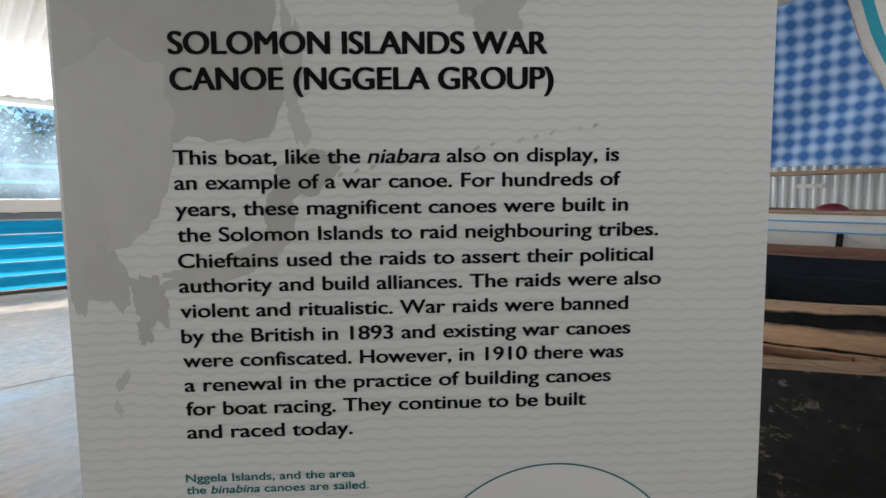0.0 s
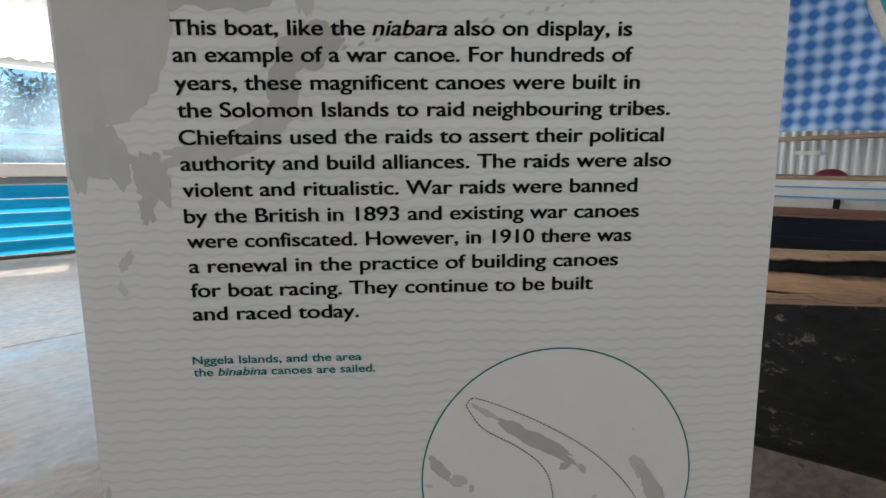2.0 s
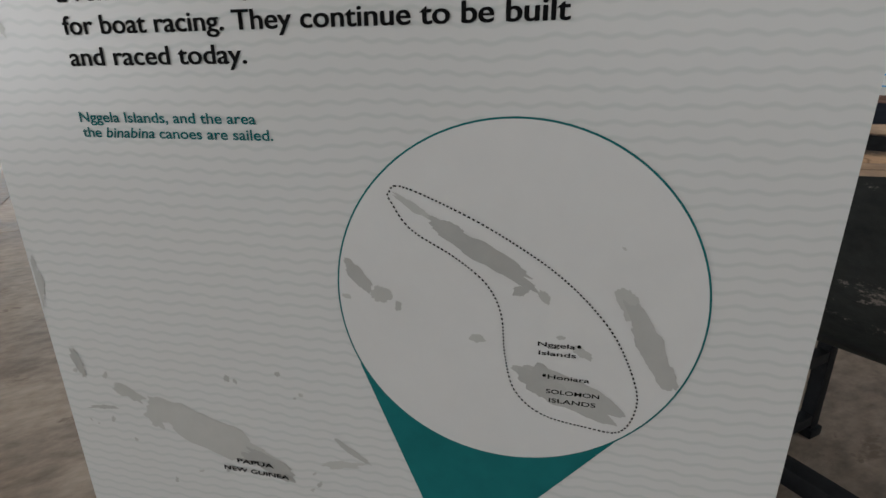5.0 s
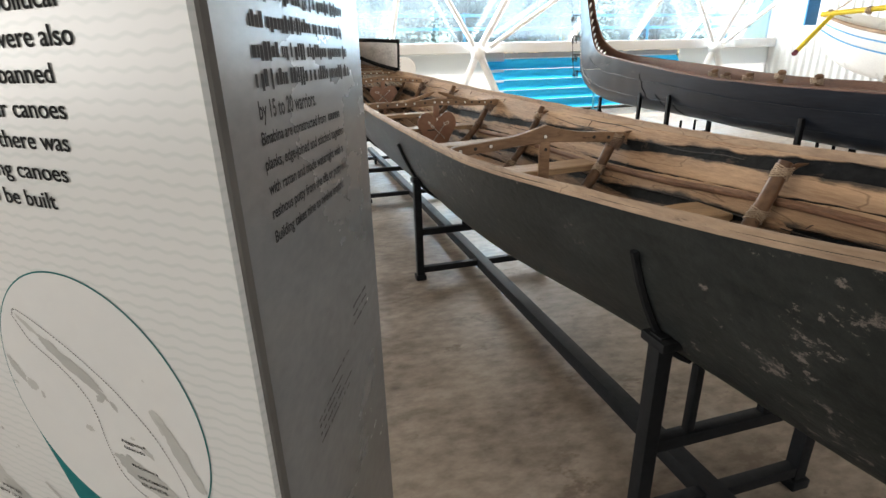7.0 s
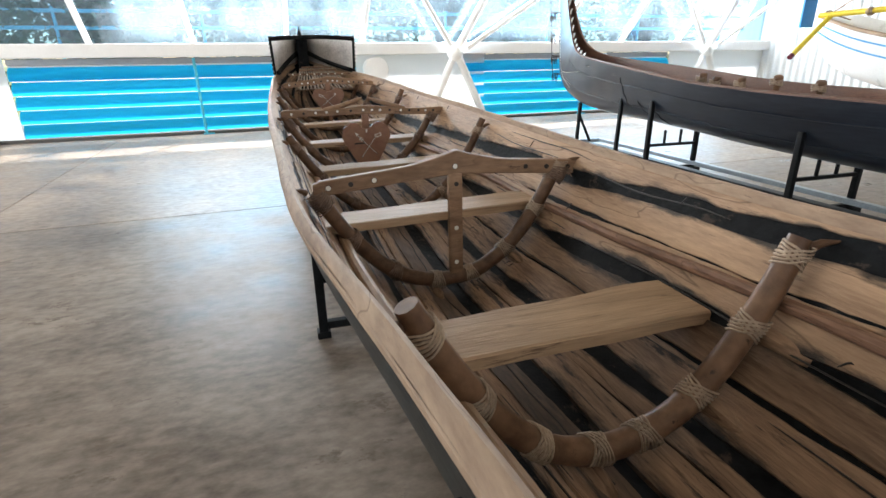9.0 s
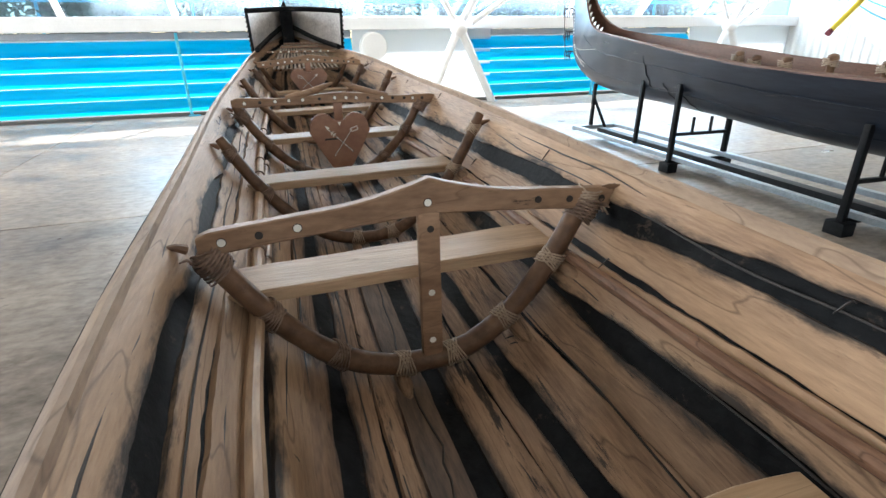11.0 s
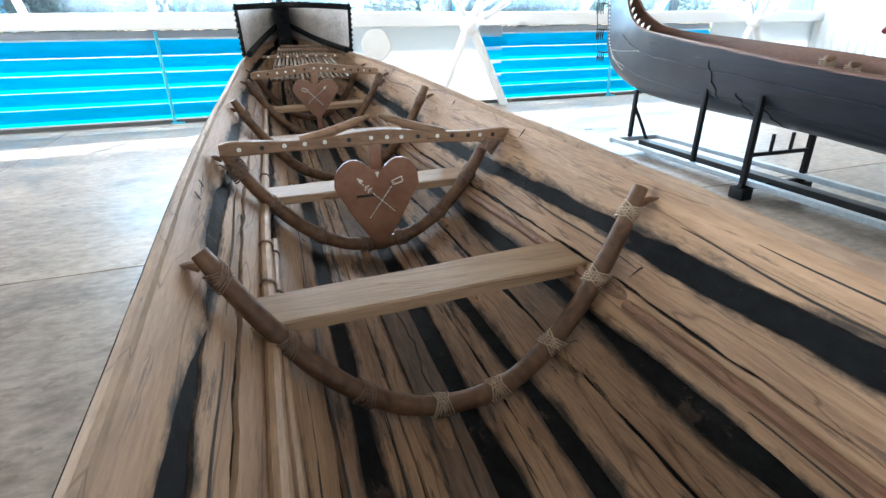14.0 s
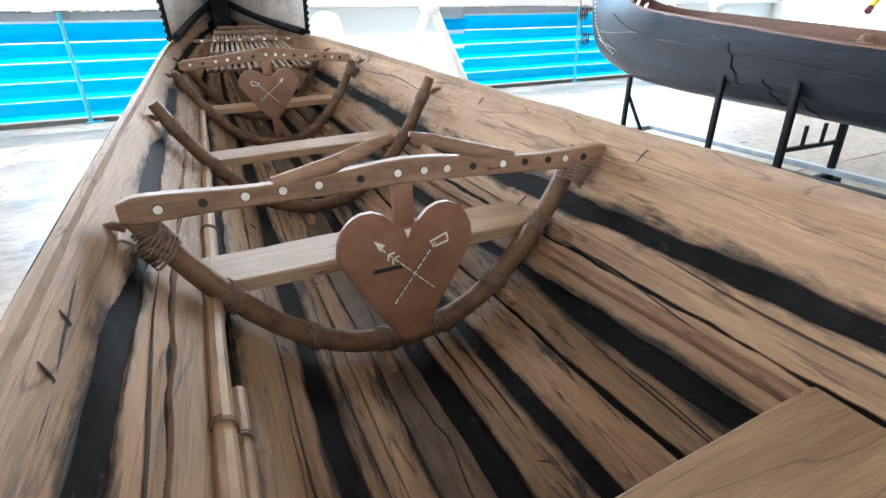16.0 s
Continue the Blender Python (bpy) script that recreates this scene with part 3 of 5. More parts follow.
for k, (x, y) in enumerate(((-7, 19.5), (-4.2, 18.2), (-1.6, 19.3), (0.9, 18.4), (3.6, 20.2), (6.6, 18.6), (9.6, 19.4), (12.8, 21), (16, 20), (-10.5, 21))):
    tree(x, y, 4.6 + (k * 37 % 10) / 8, 1.9, 100 + k)
for k, z in enumerate((2.35, 2.75)):
    b_ = bmesh.new()
    box(b_, (3.0, 17.0, z), (30, 0.05, 0.09))
    solo("garden_fence_rail", b_, BLUE_EDGE, "pale blue rail of the fence outside", "fence rail", "fence rails outside", at=(3, 17, z))
for k in range(9):
    b_ = bmesh.new()
    tube(b_, [(-11 + 3.5 * k, 17.08, -0.35), (-11 + 3.5 * k, 17.08, 2.85)], 0.04, 8)
    solo("fence_post", b_, BLUE_EDGE, "pale blue steel fence post outside", "fence post", "fence posts outside", at=(-11 + 3.5 * k, 17.08, -0.35))

# ---- the war canoe ----
KY = [-2.2, -0.8, 0.37, 0.82, 1.25, 1.7, 2.0, 3.0, 4.0, 5.0, 6.0, 7.0, 8.0, 8.8, 9.6]
KLX = [2.02, 1.74, 1.612, 1.582, 1.53, 1.465, 1.435, 1.387, 1.342, 1.322, 1.318, 1.325, 1.36, 1.50, 1.76]
KLZ = [1.75, 1.38, 1.20, 1.15, 1.125, 1.105, 1.10, 1.11, 1.135, 1.165, 1.195, 1.245, 1.30, 1.38, 1.5]
KRX = [2.06, 2.32, 2.49, 2.52, 2.54, 2.58, 2.60, 2.64, 2.66, 2.66, 2.64, 2.57, 2.43, 2.13, 1.80]
KRZ = [1.75, 1.38, 1.22, 1.19, 1.17, 1.155, 1.15, 1.16, 1.175, 1.19, 1.225, 1.27, 1.32, 1.39, 1.5]
KBY = [-2.2, -0.8, 0.4, 1.26, 2.4, 3.4, 5.6, 6.75, 8.3, 9.6]
KBZ = [1.25, 0.80, 0.69, 0.655, 0.578, 0.60, 0.605, 0.67, 0.82, 1.2]
THICK = 0.012


def canoe_at(a, y, out=0.0):
    """The inner skin at a (-1 left rim, 0 keel, 1 right rim); out pushes it outwards."""
    lx, rx = curve(y, KY, KLX), curve(y, KY, KRX)
    zg = curve(y, KY, KLZ) if a < 0 else curve(y, KY, KRZ)
    c, zb = (lx + rx) / 2, curve(y, KBY, KBZ)
    w = max(0.012, (rx - lx) / 2 - THICK)
    depth = zg - zb
    x, z = a * w, zb + depth * abs(a) ** 2.25
    slope = 2.25 * depth / w * abs(a) ** 1.25 * (1 if a > 0 else -1)
    n = Vector((slope, 0, -1)).normalized()
    return Vector((c + x, y, z)) + n * out


def canoe_out(a, y, out=0.0):
    """The outer skin: fuller than the inner one, with nearly upright sides."""
    lx, rx = curve(y, KY, KLX), curve(y, KY, KRX)
    zg = (curve(y, KY, KLZ) if a < 0 else curve(y, KY, KRZ)) + 0.004
    c, zb = (lx + rx) / 2, curve(y, KBY, KBZ) - 0.055
    w = max(0.02, (rx - lx) / 2)
    slope = 3.6 * (zg - zb) / w * abs(a) ** 2.6 * (1 if a > 0 else -1)
    return Vector((c + a * w, y, zb + (zg - zb) * abs(a) ** 3.6)) + Vector((slope, 0, -1)).normalized() * out


YS = [-2.2 + 11.8 * k / 120 for k in range(121)]
AS = [math.copysign(abs(k / 24) ** 0.85, k) for k in range(-24, 25)]
AO = [math.copysign(abs(k / 24) ** 0.55, k) for k in range(-24, 25)]
canoe = thing("war_canoe", (2.0, 3.5, 0.5), "long plank-built canoe, black outside, bare wood inside", "canoe")


def drift(a, y):
    """The seams on the right run a little aslant to the rim."""
    return a - max(-0.085, min(0.085, 0.04 * (y - 3.2))) * (1 if 0.2 < a < 0.99 else 0)


def strip(a0, a1, y0, y1, lift, n=4, seed=0, wob=0.0065, dy=0.028, seams=(False, False), lug=(0.0, 0.0)):
    """A plank lying on the inner skin, raised by lift, with hewn, uneven edges."""
    w0, w1 = wob * (a0 > -0.99), wob * (a1 < 0.99)
    b_ = bmesh.new()
    putty = b_.verts.layers.float.new("putty")
    rows = []
    m = max(2, int((y1 - y0) / dy))
    for k in range(m + 1):
        y = y0 + (y1 - y0) * k / m
        e0 = drift(a0, y) + w0 * (noise.noise((y * 1.9, seed, 0.3)) * 2 + noise.noise((y * 9, seed, 0.3)) * 0.9 + noise.noise((y * 27, seed, 0.3)) * 0.5)
        e1 = drift(a1, y) + w1 * (noise.noise((y * 1.9, seed, 7.3)) * 2 + noise.noise((y * 9, seed, 7.3)) * 0.9 + noise.noise((y * 27, seed, 7.3)) * 0.5)
        swell = sum(math.exp(-(((y - yr + 0.03) / (0.15 if y < yr - 0.03 else 0.26)) ** 2)) for yr in RIBS)
        e1 += lug[1] * swell
        e0 -= lug[0] * swell
        row = [canoe_at(e0, y, 0.008)]
        for i in range(n + 1):
            f = i / n
            hump = lift * (0.75 + 0.25 * math.sin(f * math.pi)) + 0.004 * noise.noise((y * 2.3, f * 2 + seed, 1.7)) + 0.0034 * noise.noise((y * 11, f * 5 + seed, 4.1))
            ee = e0 + (e1 - e0) * (0.04 + 0.92 * f)
            row.append(canoe_at(ee, y, -hump))
        row.append(canoe_at(e1, y, 0.008))
        rows.append(row)
    vs = loft(b_, rows)
    b_.faces.new(vs[0])
    b_.faces.new(vs[-1][::-1])
    bmesh.ops.recalc_face_normals(b_, faces=b_.faces)
    for row in vs:
        for i, v in enumerate(row):
            f = max(0, min(1, (i - 1) / n))
            v[putty] = max(max(0, 1 - f * 2.3) if seams[0] else 0, max(0, 1 - (1 - f) * 2.3) if seams[1] else 0)
    return b_


# outer skin with a ragged lower paint edge, caulked inner skin, pale rims
b_ = bmesh.new()
loft(b_, [[canoe_out(a_, y, 0.008 * (1 - abs(a_) ** 8) * noise.noise((a_ * 5, y * 1.4, 2))) for a_ in AO] for y in YS])
part("outer_skin", b_, BLACK_HULL, canoe, "black painted planking, scuffed and flaking")
b_ = bmesh.new()
loft(b_, [[canoe_at(a_, y, 0.004 * noise.noise((a_ * 9, y * 6, 5))) for a_ in AS] for y in YS])
part("caulking", b_, CAULK, canoe, "rough black putty seams")
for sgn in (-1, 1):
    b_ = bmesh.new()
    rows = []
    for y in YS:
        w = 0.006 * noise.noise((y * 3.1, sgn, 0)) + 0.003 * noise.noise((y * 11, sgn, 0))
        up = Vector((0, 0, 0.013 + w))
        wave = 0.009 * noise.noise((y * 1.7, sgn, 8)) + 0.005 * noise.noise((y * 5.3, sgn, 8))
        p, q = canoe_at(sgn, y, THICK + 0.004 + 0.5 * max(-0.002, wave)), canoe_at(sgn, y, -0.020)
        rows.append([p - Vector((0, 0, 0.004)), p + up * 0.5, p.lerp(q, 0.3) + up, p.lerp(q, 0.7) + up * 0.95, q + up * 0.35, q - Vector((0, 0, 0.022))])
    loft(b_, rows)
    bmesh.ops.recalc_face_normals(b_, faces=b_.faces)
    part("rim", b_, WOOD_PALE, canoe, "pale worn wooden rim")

RIBS = (0.18, 1.26, 2.376, 3.36, 4.46, 5.62, 6.77)
STRAKES = [(0.892, 1.0), (0.672, 0.852), (0.365, 0.628), (0.11, 0.30), (-0.36, -0.155), (-0.65, -0.445), (-0.872, -0.705), (-1.0, -0.916)]
rs = random.Random(5)
for i, (a0, a1) in enumerate(STRAKES):
    mid = a0 + (a1 - a0) * rs.uniform(0.4, 0.6)
    halves = [(a0, a1)] if abs(a0) > 0.89 and abs(a1) > 0.89 else [(a0, mid - 0.001), (mid + 0.001, a1)]
    for j, (h0, h1) in enumerate(halves):
        part("plank", strip(h0, h1, -2.0, 9.2, 0.009 + 0.006 * ((i + j) % 2), 5, i * 3.7 + j, seams=(j == 0 and a0 > -0.99, j == len(halves) - 1 and a1 < 0.99), lug=((0.014 if j == 0 and 0.1 < abs(a0) < 0.7 else 0), (0.03 if a0 < -0.99 else 0.014 if j == 1 and a1 < 0.7 else 0))), WOOD_PLANK if abs(h0) > 0.55 else WOOD_STAINED, canoe)
part("keel_plank", strip(-0.15, 0.02, -2.0, 9.2, 0.012, 5, 55), KEEL, canoe, "dark cracked keel plank")

# the crack along the keel and the adzed curl marks on the planks
b_ = bmesh.new()
pts = []
for k in range(90):
    y = 1.2 + 4.6 * k / 89
    pts.append(canoe_at(-0.05 + 0.035 * noise.noise((y * 5, 3, 1)) + 0.018 * noise.noise((y * 17, 1, 1)), y, -0.0135))
tube(b_, pts, 0.0028, 5)
part("crack", b_, PIT, canoe, "long dark crack in the keel")
for k in range(46):
    a_ = rs.choice([0.96, 0.94, 0.8, 0.76, 0.55, 0.45, 0.2, -0.25, -0.6, -0.5, -0.8, -0.965])
    y = rs.uniform(0.3, 7.0)
    b_ = bmesh.new()
    s = rs.uniform(0.008, 0.018)
    tube(b_, [canoe_at(a_ + s * 1.2 * math.sin(f * 2.6 - 0.6), y - 0.02 * f, -0.0145) for f in (0, 0.25, 0.5, 0.75, 1)], [0.001, 0.002, 0.0022, 0.002, 0.001], 5)
    part("adze_mark", b_, PIT, canoe)


# long hewn grooves wandering down the planks
for k in range(56):
    a_ = rs.choice([0.965, 0.93, 0.81, 0.77, 0.73, 0.56, 0.5, 0.44, 0.23, 0.16, -0.22, -0.31, -0.52, -0.6, -0.77, -0.84, -0.96])
    y0 = rs.uniform(0.2, 5.5)
    y1 = y0 + rs.uniform(0.5, 1.6)
    b_ = bmesh.new()
    n = 26
    tube(b_, [canoe_at(a_ + 0.016 * noise.noise(((y0 + (y1 - y0) * i / n) * 2.2, k, 3)), y0 + (y1 - y0) * i / n, -0.0122) for i in range(n + 1)], [0.0005 + 0.0022 * abs(math.sin(math.pi * i / n)) ** 0.5 for i in range(n + 1)], 5)
    part("hewn_groove", b_, PIT, canoe)


def rib_point(a_, y, inset):
    return canoe_at(a_, y, -inset)


def wrap(b_, centre, along, r, turns=4, width=0.04, thick=0.0046, cross=True, loose=None):
    """Vine wound round a rod: slanting turns that cross, or a plain coil; loose: the way its ends hang off."""
    along = along.normalized()
    s = Vector((0, -0.5, 1.0))
    s = (s - along * s.dot(along)).normalized() if abs(along.z) < 0.95 else along.orthogonal().normalized()
    u_ = along.cross(s)
    if not cross:
        n = turns * 12
        tube(b_, [centre + along * width * (j / n - 0.5) + (s * math.cos(math.pi * j / 6) + u_ * math.sin(math.pi * j / 6)) * (r + thick * 0.4) for j in range(n + 1)], thick, 5)
        return
    strands = turns // 2 + 1
    path = []
    if loose:
        path += [centre - s * r + loose * 1.2 + along * 0.014, centre - s * r + loose * 0.5]
    for way in (-1, 1):
        for k in range(strands):
            for j in range(18):
                shift = (k + j / 18 - strands / 2) * thick * 3.1
                an = math.pi * (1 + j / 9)
                path.append(centre + along * (shift + way * width * 0.24 * math.sin(an) + 0.0014 * math.sin(j * 1.3 + k)) + (s * math.cos(an) + u_ * math.sin(an)) * (r + thick * (0.3 + (0.9 if way > 0 else 0.0))))
    if loose:
        path += [centre - s * r + loose * 0.5 - along * 0.006, centre - s * r + loose * 0.9 - along * 0.018]
    tube(b_, path, thick, 5)


def tail(b_, p, d, n, seed):
    rnd = random.Random(seed)
    for k in range(n):
        q = p + Vector((rnd.uniform(-0.02, 0.02), rnd.uniform(-0.03, 0.03), rnd.uniform(-0.035, 0.02))) + d * rnd.uniform(0.01, 0.045)
        tube(b_, [p, (p + q) / 2 + Vector((0, 0, 0.008)), q], [0.0042, 0.0038, 0.002], 5)


def frame_rib(y_foot, r, tip_l, tip_r, seed, lean=0.0, rake=(0, 0)):
    """A bent rod across the hull; rake: how far its left and right tips stand forward of its foot."""
    y = y_foot

    def fore(a_):
        return y_foot + rake[a_ > 0] * a_ * a_

    t = thing("canoe_rib", (2.0, y, 0.6), "bent dark wooden rib lashed to the planking with vine", "rib", "ribs in the canoe")
    b_ = bmesh.new()
    n = 36
    pts = [rib_point(-tip_l + (tip_l + tip_r) * k / n, fore(-tip_l + (tip_l + tip_r) * k / n) + 0.004 * noise.noise((k * 0.2, seed, 0)), r + 0.028 + 0.003 * noise.noise((k * 0.4, seed, 4)) + lean * max(0, k / n * 2 - 1) ** 6) for k in range(n + 1)]
    tube(b_, pts, [r * (1 + 0.09 * noise.noise((k * 0.5, seed, 9)) - 0.16 * abs(k / n * 2 - 1) ** 4 - (0.08 if k in (0, n) else 0)) for k in range(n + 1)], 10)
    part("bent_rod", b_, WOOD_RIB, t)
    for k, a_ in enumerate((-0.9, -0.7, -0.42, -0.08, 0.2, 0.5, 0.74, 0.91)):
        b_ = bmesh.new()
        y = fore(a_)
        p, q = (rib_point(a_ + d, y, r + 0.028 + lean * max(0, a_ + d) ** 6) for d in (-0.02, 0.02))
        wrap(b_, (p + q) / 2, q - p, r * (1 - 0.16 * abs(a_) ** 4) + 0.001, 6, 0.055, 0.0026, True, Vector((0, -0.03, -0.004)))
        out = (canoe_at(a_, y, 0) - (p + q) / 2).normalized()
        pale = seed in (1, 2) or (seed in (3, 4) and a_ > -0.3)
        part("lashing", b_, ROPE if pale else ROPE_DARK, t, "pale vine lashing" if pale else "dark vine lashing")
        if abs(a_) < 0.8 and (abs(a_) > 0.6 or k % 2):
            b_ = bmesh.new()
            base = canoe_at(a_, y, -0.012)
            side = Vector((0, 1, 0)).cross(out).normalized()
            turn = Matrix((side, out.cross(side), out)).transposed().to_4x4()
            wide = 0.026 if abs(a_) > 0.8 else 0.020
            hewn = []
            for i in range(13):
                f = i / 6 - 1
                crest = max(0.0, 1 - abs(f) ** 2.2) * 0.028 - 0.006
                flare = wide * (1.25 - 0.55 * f * f)
                hewn.append([Matrix.Translation(base - Vector((0, 0.012, 0))) @ turn @ Vector((flare * g, f * 0.10, -crest * (1 - abs(g) ** 2.6) + 0.006 * abs(g))) for g in (-1, -0.7, -0.35, 0, 0.35, 0.7, 1)])
            loft(b_, hewn)
            bmesh.ops.recalc_face_normals(b_, faces=b_.faces)
            part("cleat", b_, WOOD_STAINED, t, "carved lug of the plank under the lashing")
    for sgn in (-1, 1):
        b_ = bmesh.new()
        p = rib_point(sgn * 0.94, fore(sgn * 0.94), 0.02)
        tube(b_, [p - Vector((sgn * 0.015, 0, 0)), p + Vector((sgn * 0.005, -0.01, 0.012)), p + Vector((sgn * 0.03, -0.03, 0.02))], [0.012, 0.009, 0.002], 7)
        part("peg", b_, WOOD_RIB, t)
    return t


def seat(y, depth, z, skew, seed):
    """A thwart: a sawn board whose ends meet the planking."""
    def reach(sgn):
        a_ = 0.95
        while canoe_at(sgn * a_, y, 0).z > z - 0.01:
            a_ -= 0.005
        return canoe_at(sgn * a_, y, -0.014).x
    x0, x1 = reach(-1), reach(1)
    b_ = bmesh.new()
    n = 14
    rows = []
    for k in range(n + 1):
        f = k / n
        x = x0 + (x1 - x0) * f
        yf = y + skew * (f - 0.5) + 0.006 * noise.noise((f * 4, seed, 1))
        d = depth * (0.94 + 0.10 * f) + 0.008 * noise.noise((f * 3, seed, 6))
        zz = z + 0.004 * noise.noise((f * 3, seed, 2)) + 0.012 * (f - 0.5)
        c = 0.005
        rows.append([(x, yf, zz - 0.034), (x, yf, zz - c), (x, yf + c, zz), (x, yf + d - c, zz), (x, yf + d, zz - c), (x, yf + d, zz - 0.034)])
    vs = loft(b_, rows, True)
    b_.faces.new(vs[0])
    b_.faces.new(vs[-1][::-1])
    bmesh.ops.recalc_face_normals(b_, faces=b_.faces)
    return solo("thwart", b_, WOOD_SEAT, "plain sawn pale wooden seat board across the canoe", "seat board", "seat boards", at=((x0 + x1) / 2, y, z))


for k, (y, r, tl, tr) in enumerate(((0.18, 0.031, 0.96, 0.96), (1.26, 0.030, 0.965, 0.945), (2.376, 0.031, 0.915, 0.905), (3.33, 0.027, 0.955, 0.965), (4.46, 0.030, 0.945, 0.935), (5.62, 0.030, 0.975, 0.975), (6.77, 0.029, 0.945, 0.935), (7.5, 0.026, 0.9, 0.9))):
    frame_rib(y, r, tl, tr, k + 1, 0.0 if k == 3 else 0.015, (0.16, 0.12) if k == 3 else (0, 0))
    if k < 7:
        seat((0.36, 1.395, 2.43, 3.475, 4.50, 5.76, 6.88)[k], (0.195, 0.19, 0.18, 0.172, 0.19, 0.2, 0.2)[k], 0.905 + (0.05 if k == 6 else 0), (0.06, 0.0, 0.05, 0.055, 0.0, 0.05, 0.05)[k], k)


def disc(b_, p, r, d=0.004):
    bmesh.ops.create_cone(b_, cap_ends=True, segments=14, radius1=r, radius2=r * 0.92, depth=d, matrix=Matrix.Translation(p) @ pose(0, 0, 0, 90, 0, 0))


def cross_bar(y, xl, xr, zl, zc, zr, shape, dots, seed):
    """Carved bar tying a rib's ends, with shell inlay on its near face."""
    xc = (xl + xr) / 2
    t = thing("carved_crossbar", (xc, y, zc - 0.03), "carved brown wooden crossbar with white shell inlay dots", "crossbar", "carved crossbars")
    b_ = bmesh.new()
    n, dep = 40, 0.034
    rows = []

    def mid(f):
        return (zl * (1 - f * 2) + zc * f * 2) if f < 0.5 else (zc * (2 - 2 * f) + zr * (2 * f - 1))

    for k in range(n + 1):
        f = k / n
        z, x = mid(f), xl + (xr - xl) * f
        g = abs(f - 0.5)
        hh = 0.028
        top = hh
        if shape == "peak":
            top = hh + 0.032 * max(0, 1 - g / 0.2) ** 1.6
        elif shape == "horns":
            top = hh - 0.004 + 0.008 * math.cos(f * 12)
        elif shape == "hump":
            top = hh + 0.014 * max(0, 1 - g / 0.35)
        worn = 1 - 0.32 * max(0.0, 1 - min(f, 1 - f) / 0.03) ** 2
        top *= worn
        lo = (-hh + 0.006 * noise.noise((f * 3, seed, 0))) * worn
        c = 0.004
        rows.append([(x, y - dep / 2, z + lo + c), (x, y - dep / 2, z + top - c), (x, y - dep / 2 + c, z + top), (x, y + dep / 2 - c, z + top), (x, y + dep / 2, z + top - c), (x, y + dep / 2, z + lo + c), (x, y + dep / 2 - c, z + lo), (x, y - dep / 2 + c, z + lo)])
    vs = loft(b_, rows, True)
    b_.faces.new(vs[0])
    b_.faces.new(vs[-1][::-1])
    bmesh.ops.recalc_face_normals(b_, faces=b_.faces)
    part("beam", b_, WOOD_BAR, t)
    if shape == "horns":
        for sgn in (-1, 1):
            b_ = bmesh.new()
            tip = Vector((xc + sgn * 0.02, y, zc + 0.085))
            tube(b_, [Vector((xc + sgn * 0.30, y, mid(0.5 + sgn * 0.27) + 0.012)), Vector((xc + sgn * 0.17, y, zc + 0.034)), Vector((xc + sgn * 0.075, y, zc + 0.066)), tip], [0.018, 0.019, 0.016, 0.007], 10)
            part("horn", b_, WOOD_BAR, t, "curved horn over the crossbar")
    for f, white in dots:
        b_ = bmesh.new()
        p = Vector((xl + (xr - xl) * f, y - dep / 2 - 0.0015, mid(f)))
        disc(b_, p, 0.0096)
        part("inlay", b_, SHELL if white else PIT, t, "round white shell inlay" if white else "empty dark inlay hole")
        if white:
            b_ = bmesh.new()
            disc(b_, p + Vector((0, 0.0018, 0)), 0.0118, 0.003)
            part("inlay_ring", b_, PIT, t)
    for sgn in (-1, 1):
        b_ = bmesh.new()
        p = rib_point(sgn * 0.885, y, 0.058)
        d = rib_point(sgn * 0.9, y, 0.05) - rib_point(sgn * 0.8, y, 0.05)
        wrap(b_, p, d, 0.036, 10, 0.04, 0.003)
        tail(b_, p + Vector((sgn * 0.035, -0.02, 0.01)), Vector((sgn * 0.5, -0.3, 0.2)), 4, seed + sgn)
        part("lashing", b_, ROPE_DARK, t, "dark vine lashing")
    return t, xc


